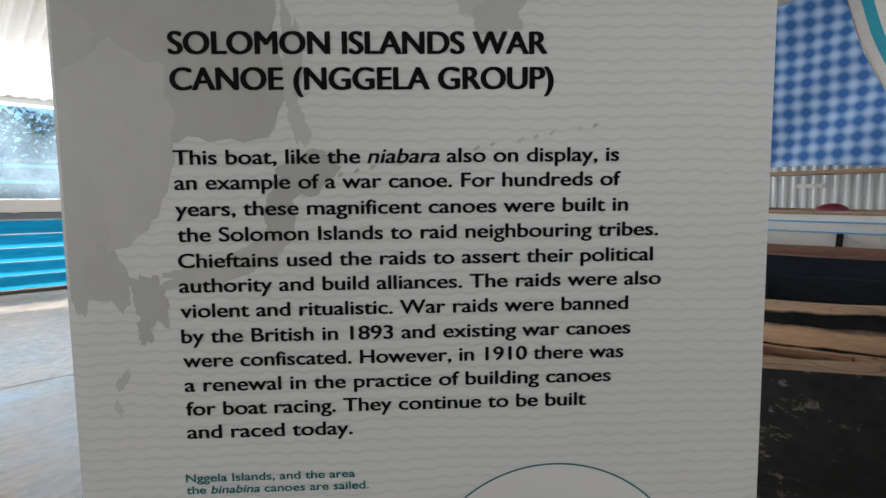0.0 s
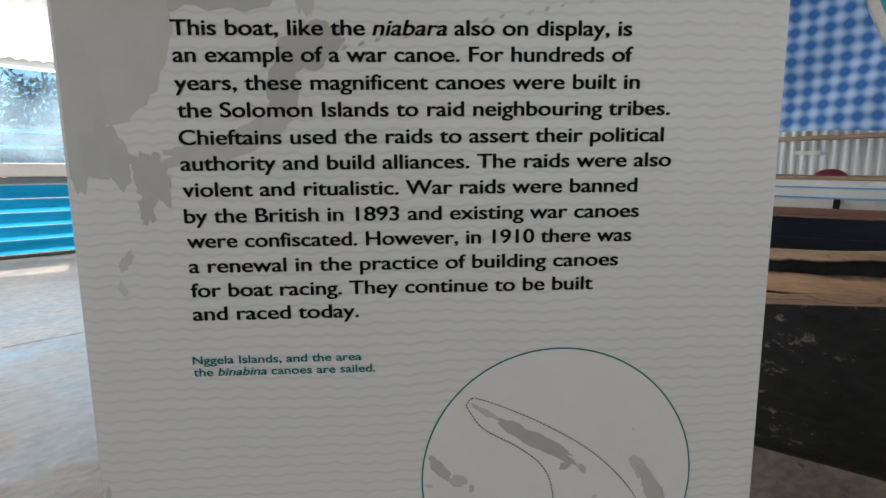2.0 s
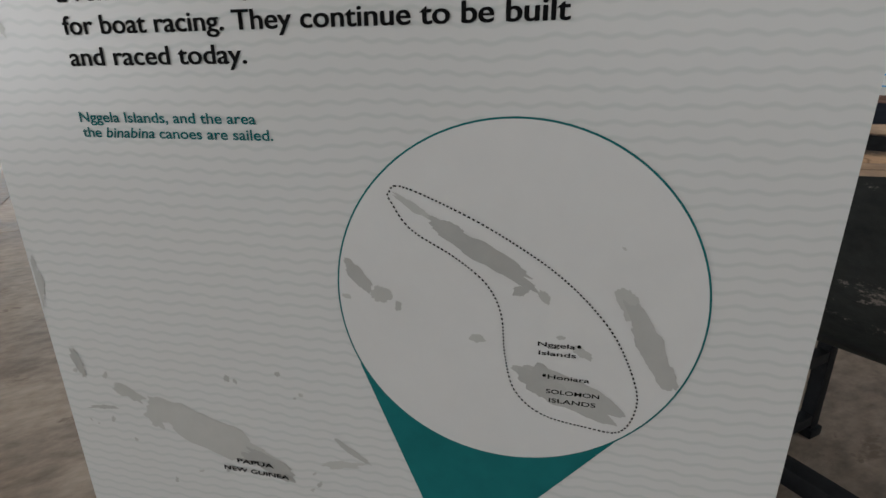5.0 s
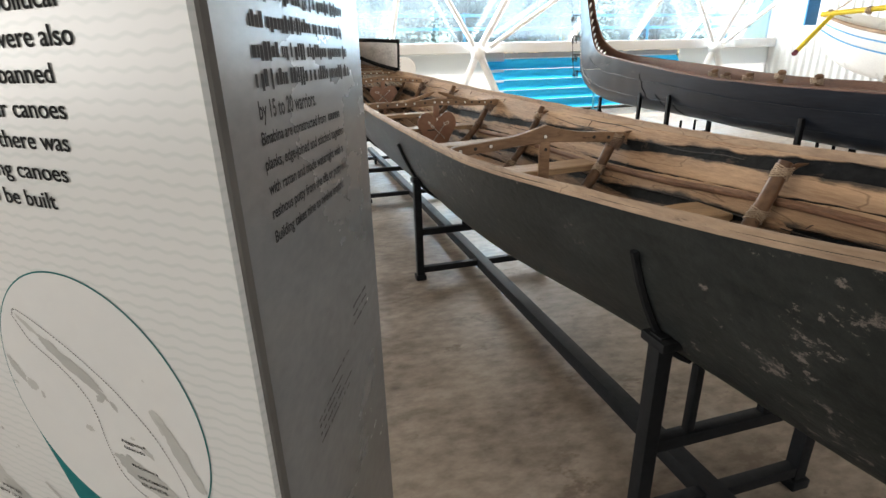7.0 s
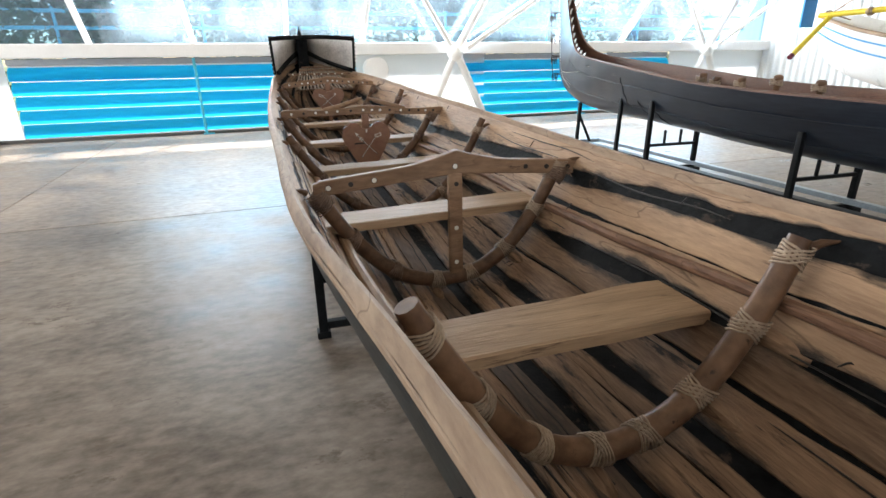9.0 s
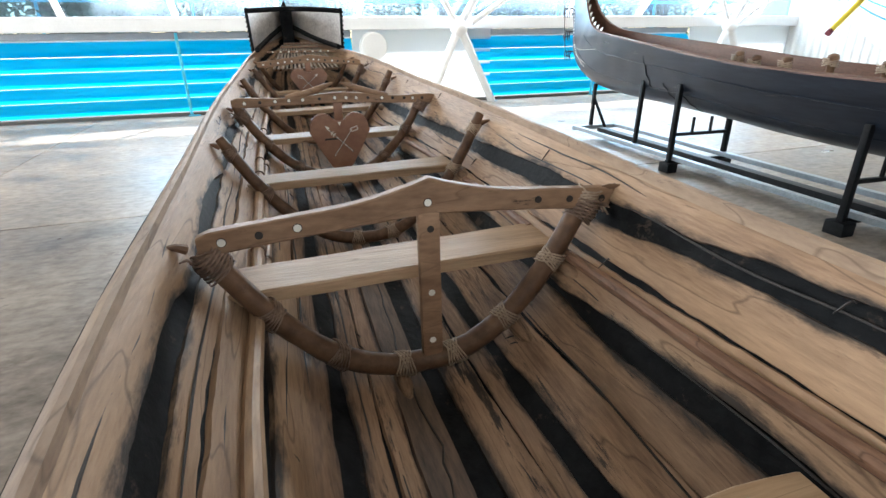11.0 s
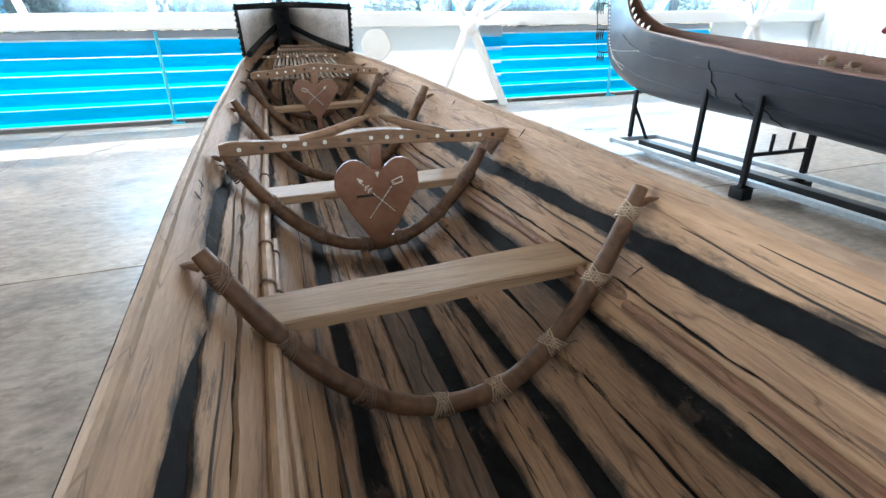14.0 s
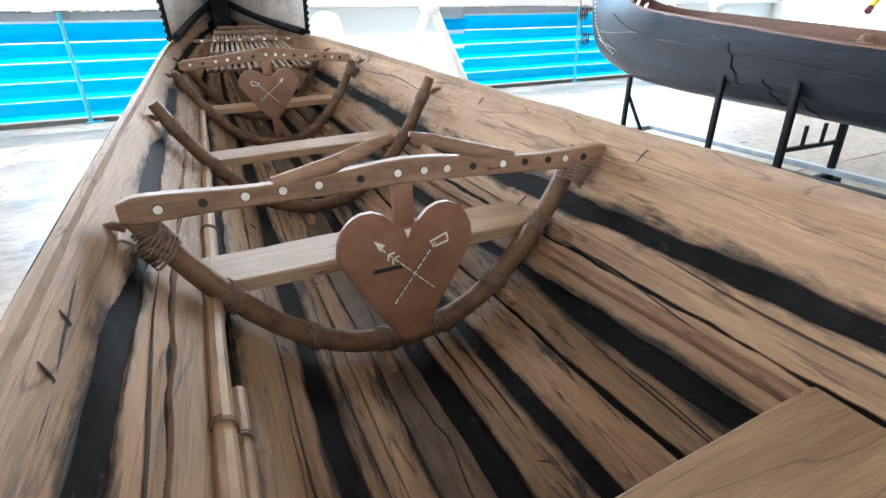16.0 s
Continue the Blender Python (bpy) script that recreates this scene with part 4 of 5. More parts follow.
def heart(parent, xc, y, z0, z1, w, skew, flip, seed):
    """Heart-shaped board with incised crossed arrow and axe, hung under the bar."""
    b_ = bmesh.new()
    pts = []
    half = [(0.05 + 0.45 * (k / 12) ** 0.82, 0.70 * k / 12) for k in range(13)]
    half += [(0.27 + 0.23 * math.cos(an), 0.72 + 0.28 * math.sin(an)) for an in (0.35, 0.7, 1.05, 1.4, 1.75, 2.1, 2.45)] + [(0.04, 0.87)]
    for hx, hz in half + [(-hx, hz) for hx, hz in reversed(half)]:
        pts.append(Vector((xc + hx * w, y - 0.016, z0 + hz * (z1 - z0))))
    slab_from(b_, pts[::-1], (0, 0.026, 0))
    bmesh.ops.bevel(b_, geom=[e_ for e_ in b_.edges if len(e_.link_faces) == 2 and e_.calc_face_angle(0) > 1.2], offset=0.006, segments=2, affect="EDGES")
    board = part("heart_board", b_, WOOD_HEART, parent, "smooth reddish heart-shaped board")
    cz, h = z0 + (z1 - z0) * 0.56, (z1 - z0)
    yy = y - 0.0175
    sx = -1 if flip else 1
    for p, q in (((-0.20, 0.19), (0.20, -0.19)), ((0.20, 0.17), (-0.13, -0.25))):
        b_ = bmesh.new()
        u0, u1 = Vector((xc + sx * p[0] * w, yy, cz + p[1] * h)), Vector((xc + sx * q[0] * w, yy, cz + q[1] * h))
        bar(b_, u0 + Vector((0, 0.0012, 0)), u1 + Vector((0, 0.0012, 0)), 0.003, 0.0065, 0)
        part("groove", b_, PIT, board, "dark groove round the shaft")
        for k in range(9):
            b_ = bmesh.new()
            bar(b_, u0.lerp(u1, k / 9), u0.lerp(u1, (k + 0.8) / 9), 0.003, 0.0040, 0)
            part("shell_bead", b_, SHELL, board)
    b_ = bmesh.new()
    ax, az = xc + sx * 0.22 * w, cz + 0.2 * h
    for (x0_, z0_), (x1_, z1_) in (((-0.03, -0.012), (0.035, 0.012)), ((0.035, 0.012), (0.04, -0.02)), ((0.04, -0.02), (-0.012, -0.034)), ((-0.012, -0.034), (-0.03, -0.012))):
        bar(b_, (ax + sx * x0_ * 0.7, yy, az + z0_ * 0.7), (ax + sx * x1_ * 0.7, yy, az + z1_ * 0.7), 0.003, 0.0042, 0)
    part("incised_axe_head", b_, SHELL, board, "incised white axe head")
    b_ = bmesh.new()
    tx, tz = xc - sx * 0.21 * w, cz + 0.2 * h
    slab_from(b_, [(tx - sx * 0.012, yy, tz + 0.018), (tx + sx * 0.016, yy, tz + 0.004), (tx + sx * 0.002, yy, tz - 0.012)], (0, 0.003, 0))
    part("incised_arrow_head", b_, SHELL, board, "incised white arrow head")
    b_ = bmesh.new()
    slab_from(b_, [(xc - 0.009, yy, z1 - 0.055), (xc + 0.009, yy, z1 - 0.055), (xc, yy, z1 - 0.08)], (0, 0.003, 0))
    if not flip:
        for k, off in enumerate((0.16, 0.24)):
            barb = bmesh.new()
            base = Vector((tx + sx * off * 0.4 * w, yy, tz - off * 0.4 * h))
            bar(barb, base, base + Vector((sx * 0.016, 0, 0.004)), 0.003, 0.004, 0)
            bar(barb, base, base + Vector((-sx * 0.002, 0, -0.016)), 0.003, 0.004, 0)
            part("barb", barb, SHELL, board)
        slot = bmesh.new()
        bar(slot, (xc - sx * 0.26 * w, yy, cz + 0.03 * h), (xc - sx * 0.05 * w, yy, cz + 0.035 * h), 0.003, 0.011, 0.001)
        part("slot", slot, PIT, board, "dark shallow slot")
        part("incised_tooth", b_, SHELL, board, "small white tooth inlay")
    else:
        b_.free()
    return board


bar_a, xa = cross_bar(2.376, 1.518, 2.59, 1.052, 1.105, 1.066, "peak", [(0.049, 1), (0.125, 0), (0.205, 1), (0.495, 1), (0.77, 0), (0.855, 0), (0.945, 0)], 3)
b_ = bmesh.new()
zb_ = canoe_at(0, 2.376, -0.07).z
bar(b_, (xa + 0.002, 2.373, zb_ - 0.03), (xa - 0.003, 2.373, 1.08), 0.03, 0.057, 0.009)
part("strut", b_, WOOD_BAR, bar_a, "upright strut from rib to crossbar")
for z, wht in ((1.035, 0), (0.857, 1), (0.712, 1)):
    b_ = bmesh.new()
    disc(b_, (xa, 2.376 - 0.0165, z), 0.0098)
    part("inlay", b_, SHELL if wht else PIT, bar_a, "round white shell inlay" if wht else "dark worn inlay")
DOTS = [(0.06, 1), (0.13, 0), (0.20, 1), (0.265, 1), (0.33, 1), (0.41, 0), (0.485, 1), (0.54, 1), (0.59, 1), (0.65, 0), (0.72, 1), (0.775, 0), (0.835, 0), (0.88, 1), (0.93, 0)]
bar_b, xb = cross_bar(4.44, 1.415, 2.622, 1.125, 1.138, 1.112, "horns", DOTS, 5)
b_ = bmesh.new()
bar(b_, (xb - 0.005, 4.44, 1.0), (xb - 0.005, 4.44, 1.125), 0.026, 0.052, 0.005)
part("neck", b_, WOOD_HEART, bar_b, "neck of the heart board")
heart(bar_b, xb - 0.005, 4.425, 0.672, 1.052, 0.362, 0, False, 1)
bar_c, xc_ = cross_bar(6.75, 1.455, 2.458, 1.222, 1.268, 1.228, "hump", DOTS, 8)
b_ = bmesh.new()
bar(b_, (xc_ - 0.02, 6.75, 1.15), (xc_ - 0.02, 6.75, 1.26), 0.026, 0.055, 0.005)
part("neck", b_, WOOD_HEART, bar_c, "neck of the heart board")
b_ = bmesh.new()
bar(b_, (xc_ - 0.01, 6.75, 0.76), (xc_ - 0.015, 6.75, 0.93), 0.024, 0.04, 0.004)
part("foot", b_, WOOD_HEART, bar_c)
heart(bar_c, xc_ - 0.02, 6.735, 0.89, 1.185, 0.36, 0, True, 2)

# poles and battens lashed along the planking
for i, (a_, y0, y1, r, mt, lab) in enumerate(((-0.722, 0.4, 6.8, 0.019, WOOD_POLE, "pale peeled pole lashed along the planks"), (-0.682, 2.6, 4.15, 0.014, WOOD_POLE, "thin pale pole lashed beside another"), (0.737, 0.4, 2.42, 0.016, WOOD_RED, "reddish split batten along the planks"), (0.735, 2.62, 3.28, 0.015, WOOD_RED, "reddish split batten along the planks"), (0.735, 3.46, 4.42, 0.016, WOOD_RED, "reddish split batten along the planks"), (0.732, 4.6, 6.5, 0.015, WOOD_RED, "reddish split batten along the planks"))):
    t = thing("batten", canoe_at(a_, (y0 + y1) / 2, -0.02), lab, "batten", "battens in the canoe")
    b_ = bmesh.new()
    n = int((y1 - y0) / 0.08)
    tube(b_, [canoe_at(drift(a_, y0 + (y1 - y0) * k / n) + 0.01 * noise.noise((k * 0.14, i, 0)), y0 + (y1 - y0) * k / n, -0.010 - r) for k in range(n + 1)], [r * (1 + 0.12 * noise.noise((k * 0.3, i, 3))) for k in range(n + 1)], 9)
    part("rod", b_, mt, t)
    if a_ < 0:
        for y in (3.72, 4.02, 4.9, 2.8):
            if y0 < y < y1:
                b_ = bmesh.new()
                wrap(b_, canoe_at(a_, y, -0.01 - r), Vector((0, 1, 0)), r + 0.002, 2, 0.012, 0.003, False)
                part("lashing", b_, ROPE_DARK, t)

# slatted rack by the prow
rack = thing("slatted_rack", (1.95, 7.4, 1.05), "dark slatted wooden rack lying in the prow", "rack")
for k in range(16):
    b_ = bmesh.new()
    x = 1.60 + 0.044 * k
    bar(b_, (x, 7.15 + 0.03 * math.sin(k * 5), 1.155 + 0.006 * math.sin(k * 3)), (1.91 + (x - 1.93) * 0.62, 8.3, 1.375), 0.022, 0.014, 0.003)
    part("slat", b_, RACK_WOOD, rack)
for y, hw, z in ((7.85, 0.40, 1.312), (7.22, 0.34, 1.148), (7.5, 0.30, 1.24), (8.1, 0.25, 1.358), (8.28, 0.21, 1.392)):
    b_ = bmesh.new()
    bar(b_, (1.93 - hw, y, z), (1.93 + hw, y, z), 0.028, 0.024)
    part("crosspiece", b_, WOOD_RIB, rack)
    for k in range(0, 16, 2):
        b_ = bmesh.new()
        box(b_, (1.93 + hw * (k / 7.5 - 1) * 0.85, y - 0.016, z), (0.02, 0.006, 0.012))
        part("inlay", b_, SHELL if y == 7.85 else ROPE_DARK, rack, "pale inlay")

# raised prow: limed washboards, black seams, black head bar with a finial
stem = Vector((1.78, 9.5, 1.75))
for sgn in (-1, 1):
    x0 = 1.36 if sgn < 0 else 2.42
    b_ = bmesh.new()
    rows = []
    for k in range(13):
        f = k / 12
        y = 8.05 + 1.5 * f
        low, xx = canoe_at(sgn, y, 0.0), 0
        topz = 1.765 + 0.10 * f
        rows.append([low + (Vector((x0 + (stem.x - x0) * f ** 1.15, y, topz)) - low) * (i / 4) for i in range(5)])
    loft(b_, rows)
    r = bmesh.ops.extrude_face_region(b_, geom=b_.faces[:])
    bmesh.ops.translate(b_, verts=[v for v in r["geom"] if isinstance(v, bmesh.types.BMVert)], vec=(sgn * 0.03, 0, 0))
    bmesh.ops.recalc_face_normals(b_, faces=b_.faces)
    part("washboard", b_, PROW_WHITE, canoe, "limed white washboard at the prow")
    b_ = bmesh.new()
    tube(b_, [canoe_at(sgn, 8.02 + 1.4 * k / 10, -0.03) + Vector((-sgn * 0.012, 0, 0.02 + 0.13 * (k / 10) ** 1.4)) for k in range(11)], 0.03, 8)
    part("seam", b_, CAULK, canoe, "black putty seam")
    b_ = bmesh.new()
    tube(b_, [rows[0][0] + Vector((sgn * 0.01, -0.01, 0)), rows[0][4] + Vector((sgn * 0.01, -0.01, 0.02))], 0.016, 8)
    for k in range(9):
        p = rows[0][0] + (rows[0][4] - rows[0][0]) * ((k + 0.5) / 9)
        box(b_, p + Vector((sgn * 0.028, -0.012, 0)), (0.016, 0.02, 0.022), None, 0.003)
    part("end_batten", b_, CAULK, canoe, "black notched end batten")
b_ = bmesh.new()
tube(b_, [(1.34 + 1.1 * k / 10, 8.04, 1.752 + 0.022 * math.sin(k / 10 * math.pi)) for k in range(11)], 0.028, 10)
part("head_bar", b_, CAULK, canoe, "black bar across the prow")
b_ = bmesh.new()
tube(b_, [(1.79, 9.4, 0.95), (1.78, 9.52, 1.4), (1.78, 9.54, 1.86)], 0.05, 8)
box(b_, (1.79, 9.22, 1.42), (0.16, 0.3, 0.8), None, 0.03)
part("stem_post", b_, CAULK, canoe, "black stem inside the prow")
b_ = bmesh.new()
tube(b_, [(1.78, 9.52, 1.85), (1.78, 9.52, 1.88), (1.78, 9.52, 1.90), (1.78, 9.52, 1.93), (1.78, 9.52, 1.98)], [0.045, 0.035, 0.025, 0.012, 0.004], 9)
part("finial", b_, CAULK, canoe, "small black carved finial")

# ---- steel stand under the war canoe ----
stand = thing("canoe_stand", (2.0, 3.5, 0.0), "black square-tube steel stand under the canoe", "display stand")
b_ = bmesh.new()
bar(b_, (2.02, -1.2, 0.075), (1.96, 8.6, 0.075), 0.075, 0.07)
part("long_beam", b_, STEEL, stand)
for y in (-1.3, 0.92, 3.19, 5.44, 7.72):
    reach_a = 0.67 if y == 0.92 else 0.74
    xl, xr = canoe_out(-reach_a, y), canoe_out(reach_a, y)
    for p, sgn in ((xl, -1), (xr, 1)):
        x = p.x + sgn * 0.02
        b_ = bmesh.new()
        bar(b_, (x, y, 0.03), (x, y, p.z + 0.02), 0.05)
        part("post", b_, STEEL, stand)
        b_ = bmesh.new()
        box(b_, (x, y, 0.02), (0.075, 0.075, 0.04), None, 0.006)
        part("foot", b_, STEEL, stand)
        b_ = bmesh.new()
        box(b_, (x + sgn * 0.0, y, p.z + 0.0), (0.07, 0.10, 0.03), None, 0.006)
        part("pad", b_, STEEL, stand)
        b_ = bmesh.new()
        tube(b_, [canoe_out(sgn * (0.93 - 0.5 * k / 8), y + 0.02, 0.008) for k in range(9)], 0.012, 6)
        part("cradle_strap", b_, STEEL, stand, "curved black strap hugging the hull")
    for z in (0.075, 0.36):
        b_ = bmesh.new()
        bar(b_, (xl.x - 0.02, y, z), (xr.x + 0.02, y, z), 0.045)
        part("crossbar", b_, STEEL, stand)
    for x in (1.86, 2.16):
        b_ = bmesh.new()
        bar(b_, (x, y, 0.36), (x, y, canoe_out((x - 2.0) / 0.6, y).z + 0.01), 0.028)
        part("prop", b_, STEEL, stand)

for x in (1.52, 1.9, 2.3):
    b_ = bmesh.new()
    bmesh.ops.create_cone(b_, cap_ends=True, segments=20, radius1=0.045, radius2=0.045, depth=0.03, matrix=pose(x, 7.62, 0.045, 0, 90, 0))
    bar(b_, (x, 7.62, 0.045), (x, 7.7, 0.1), 0.04, 0.03)
    part("caster", b_, STEEL, stand, "small black caster wheel")

# ---- the second canoe, with its tall prow ----
# stations: rim (y, z), half width at the rim, keel (y, z)
ST = [(-2.5, 1.25, 0.30, -2.5, 0.8), (-1.0, 1.13, 0.46, -1.0, 0.62), (1.0, 1.12, 0.52, 1.0, 0.56), (3.0, 1.14, 0.535, 3.0, 0.56), (4.5, 1.17, 0.53, 4.5, 0.585), (5.3, 1.215, 0.52, 5.3, 0.625), (6.0, 1.285, 0.49, 6.1, 0.665), (6.7, 1.355, 0.42, 6.9, 0.685), (7.3, 1.415, 0.34, 7.6, 0.715), (7.85, 1.475, 0.255, 8.25, 0.79), (8.2, 1.56, 0.185, 8.72, 0.96), (8.45, 1.72, 0.12, 8.98, 1.2), (8.63, 1.98, 0.082, 9.06, 1.55), (8.78, 2.3, 0.066, 9.12, 1.95), (8.93, 2.7, 0.058, 9.2, 2.4), (9.06, 3.15, 0.05, 9.28, 2.9), (9.18, 3.6, 0.035, 9.34, 3.4)]
CX = 6.14
K2 = [float(k) for k in range(len(ST))]


def canoe2_at(a_, s, out=0.0):
    yg, zg, w, yb, zb = (curve(s, K2, [row[i] for row in ST]) for i in range(5))
    f = abs(a_) ** 2.6
    sl = 2.6 * (zg - zb) / w * abs(a_) ** 1.6 * (1 if a_ > 0 else -1)
    n = Vector((sl, 0, -1)).normalized()
    return Vector((CX + a_ * w, yb + (yg - yb) * f, zb + (zg - zb) * f)) + n * out


canoe2 = thing("war_canoe", (CX, 3.5, 0.5), "dark graphite canoe with a tall inlaid upswept prow", "canoe")
SS = [16 * k / 128 for k in range(129)]
A2 = [math.copysign(abs(k / 16) ** 0.8, k) for k in range(-16, 17)]
b_ = bmesh.new()
loft(b_, [[canoe2_at(a_, s, 0.006 * noise.noise((a_ * 3, s * 2, 2)) + 0.004 * math.sin(abs(a_) * 14)) for a_ in A2] for s in SS])
part("outer_skin", b_, GREY_HULL, canoe2, "dark graphite painted planking, paler at the bow")
b_ = bmesh.new()
loft(b_, [[canoe2_at(a_, s, -min(0.03, 0.35 * curve(s, K2, [r[2] for r in ST]))) for a_ in A2] for s in SS])
part("inner_skin", b_, HULL_INSIDE, canoe2, "reddish brown bare wood inside")
for sgn in (-1, 1):
    b_ = bmesh.new()
    rows = []
    for s in SS:
        w = min(0.03, 0.35 * curve(s, K2, [r[2] for r in ST]))
        p, q = canoe2_at(sgn, s, 0.003), canoe2_at(sgn, s, -w - 0.003)
        up = Vector((0, 0, 0.008))
        rows.append([p - up, p + up, q + up, q - up])
    loft(b_, rows, True)
    part("rim", b_, HULL_INSIDE, canoe2)
# seam lines and patches on the side
for s0, a0, a1 in ((6.9, 0.92, 0.62), (6.35, 0.72, 0.45), (5.95, 0.66, 0.30)):
    b_ = bmesh.new()
    tube(b_, [canoe2_at(-(a0 + (a1 - a0) * k / 8), s0 - 0.25 * k / 8 + 0.03 * math.sin(k * 2), 0.004) for k in range(9)], 0.0045, 6)
    part("seam", b_, CAULK, canoe2, "black puttied seam")
for a0 in (0.62, 0.86):
    b_ = bmesh.new()
    tube(b_, [canoe2_at(-(a0 + 0.02 * noise.noise((k * 0.2, a0, 0))), 1.0 + 9.5 * k / 60, 0.003) for k in range(61)], 0.006, 6)
    part("plank_seam", b_, GREY_HULL, canoe2)
# knees and struts inside
for y_knee, x in ((6.02, 0.34), (5.75, 0.30), (5.38, 0.30), (4.95, 0.34), (4.45, 0.32), (3.7, 0.34), (3.0, 0.34), (2.2, 0.34)):
    b_ = bmesh.new()
    p = Vector((CX + x, y_knee, 1.20 if x < 0.33 else 1.235))
    foot = canoe2_at(0.62, curve(y_knee, [r[0] for r in ST[:10]], K2[:10]), -0.04)
    tube(b_, [foot, (foot + p) / 2 + Vector((0.02, 0, 0)), p - Vector((0, 0, 0.03)), p, p + Vector((0, 0, 0.03)), p + Vector((0, 0, 0.045))], [0.03, 0.032, 0.034, 0.05, 0.045, 0.02], 10)
    part("knee", b_, WOOD_RIB, canoe2, "round-headed wooden rib end")
    b_ = bmesh.new()
    wrap(b_, p + Vector((-0.02, 0, -0.03)), Vector((0, 0, 1)), 0.055, 4, 0.05, 0.006)
    part("lashing", b_, ROPE, canoe2, "pale vine lashing")
for s0, s1 in ((4.85, 4.2), (4.2, 3.2)):
    b_ = bmesh.new()
    p, q = canoe2_at(-0.8, s0, -0.05), canoe2_at(0.88, s1, -0.06)
    bar(b_, (p.x, p.y, q.z + 0.0), q, 0.05, 0.045, 0.01)
    part("thwart", b_, WOOD_RIB, canoe2, "dark crossbar between the ribs")
# prow inlay: shell studs down both faces, white fins inside, spindles with tassels outside
for k in range(46):
    s = 9.6 + 6.2 * k / 45
    for sgn in (-1, 1):
        b_ = bmesh.new()
        bmesh.ops.create_icosphere(b_, subdivisions=1, radius=0.012, matrix=Matrix.Translation(canoe2_at(sgn * 0.55, s, 0.004)))
        part("shell_stud", b_, SHELL, canoe2)
for k in range(14):
    s = 9.2 + 0.42 * k
    b_ = bmesh.new()
    p = canoe2_at(-0.98, s, -0.01)
    slab_from(b_, [p, p + Vector((0.02, -0.02, 0.075)), p + Vector((0.02, -0.06, 0.085)), p + Vector((0, -0.045, 0.0))], (0.012, 0, 0))
    part("shell_fin", b_, SHELL, canoe2, "white shell fin")
for s0, s1, a0, a1 in ((9.0, 10.6, 0.86, 0.62), (9.5, 10.5, 0.62, 0.5)):
    for k in range(22):
        f = k / 21
        b_ = bmesh.new()
        bmesh.ops.create_icosphere(b_, subdivisions=1, radius=0.0058, matrix=Matrix.Translation(canoe2_at(-(a0 + (a1 - a0) * f ** 1.6), s0 + (s1 - s0) * f, 0.004)))
        part("shell_bead", b_, SHELL, canoe2)
for k in range(6):
    s = 11.0 + 0.85 * k
    p = canoe2_at(0.0, s, 0.0)
    b_ = bmesh.new()
    tube(b_, [p, p + Vector((-0.04, 0.07, 0.0)), p + Vector((-0.09, 0.13, 0.01))], [0.012, 0.009, 0.006], 6)
    for j in range(4):
        q = p + Vector((-0.09 + 0.02 * j, 0.13 - 0.02 * j, 0.02))
        tube(b_, [q, q - Vector((0.005, 0, 0.09)), q - Vector((0, 0, 0.15))], [0.006, 0.012, 0.004], 5)
    part("tassel", b_, PIT, canoe2, "black tassel on a spindle")
b_ = bmesh.new()
pts = [canoe2_at(0.0, 11.0 + 0.5 * k, 0.0) + Vector((-0.09, 0.13, 0.0)) for k in range(10)]
tube(b_, pts, 0.006, 6)
part("spindle_cord", b_, PIT, canoe2)

stand2 = thing("canoe_stand", (CX, 3.5, 0.0), "steel rail stand with black legs under the graphite canoe", "display stand")
for x in (CX - 0.32, CX + 0.36):
    b_ = bmesh.new()
    bar(b_, (x, 8.2, 0.16), (x, -2.0, 0.16), 0.07, 0.05)
    part("rail", b_, STEEL_GREY, stand2, "grey steel rail")
b_ = bmesh.new()
bar(b_, (CX - 0.36, 8.18, 0.15), (CX + 0.4, 8.18, 0.15), 0.06, 0.06)
part("end_rail", b_, STEEL_GREY, stand2)
b_ = bmesh.new()
bar(b_, (CX, 8.0, 0.12), (CX, -2.0, 0.12), 0.12, 0.10)
part("centre_beam", b_, STEEL, stand2, "black steel centre beam")
for y, xo in ((6.0, 0.46), (3.95, 0.46), (1.6, 0.46), (-1.0, 0.42)):
    for sgn in (-1, 1):
        s_ = curve(y, [r[0] for r in ST[:10]], K2[:10])
        p = canoe2_at(sgn * 0.75, s_, 0)
        b_ = bmesh.new()
        bar(b_, (p.x, y, 0.10), (p.x, y, p.z), 0.05)
        part("leg", b_, STEEL, stand2)
        b_ = bmesh.new()
        box(b_, (p.x, y, 0.055), (0.13, 0.16, 0.11), None, 0.012)
        part("foot", b_, STEEL, stand2, "black wheeled foot block")
    b_ = bmesh.new()
    bar(b_, (CX - 0.38, y, 0.42), (CX + 0.38, y, 0.42), 0.035)
    bar(b_, (CX - 0.4, y, 0.11), (CX + 0.4, y, 0.11), 0.05)
    for x in (-0.12, 0.12):
        bar(b_, (CX + x, y, 0.42), (CX + x, y, 0.60), 0.025)
    part("crossbar", b_, STEEL, stand2)
for y, x in ((8.18, CX - 0.05), (6.75, CX - 0.28)):
    b_ = bmesh.new()
    s_ = curve(y, [r[3] for r in ST[:11]], K2[:11])
    p = canoe2_at((x - CX) / 0.4, s_, 0)
    bar(b_, (x - 0.02, y, 0.15), (x, y, p.z), 0.045)
    if y > 8:
        bar(b_, (x + 0.16, y - 0.12, 0.15), (x, y, p.z - 0.2), 0.04)
    part("leg", b_, STEEL, stand2)

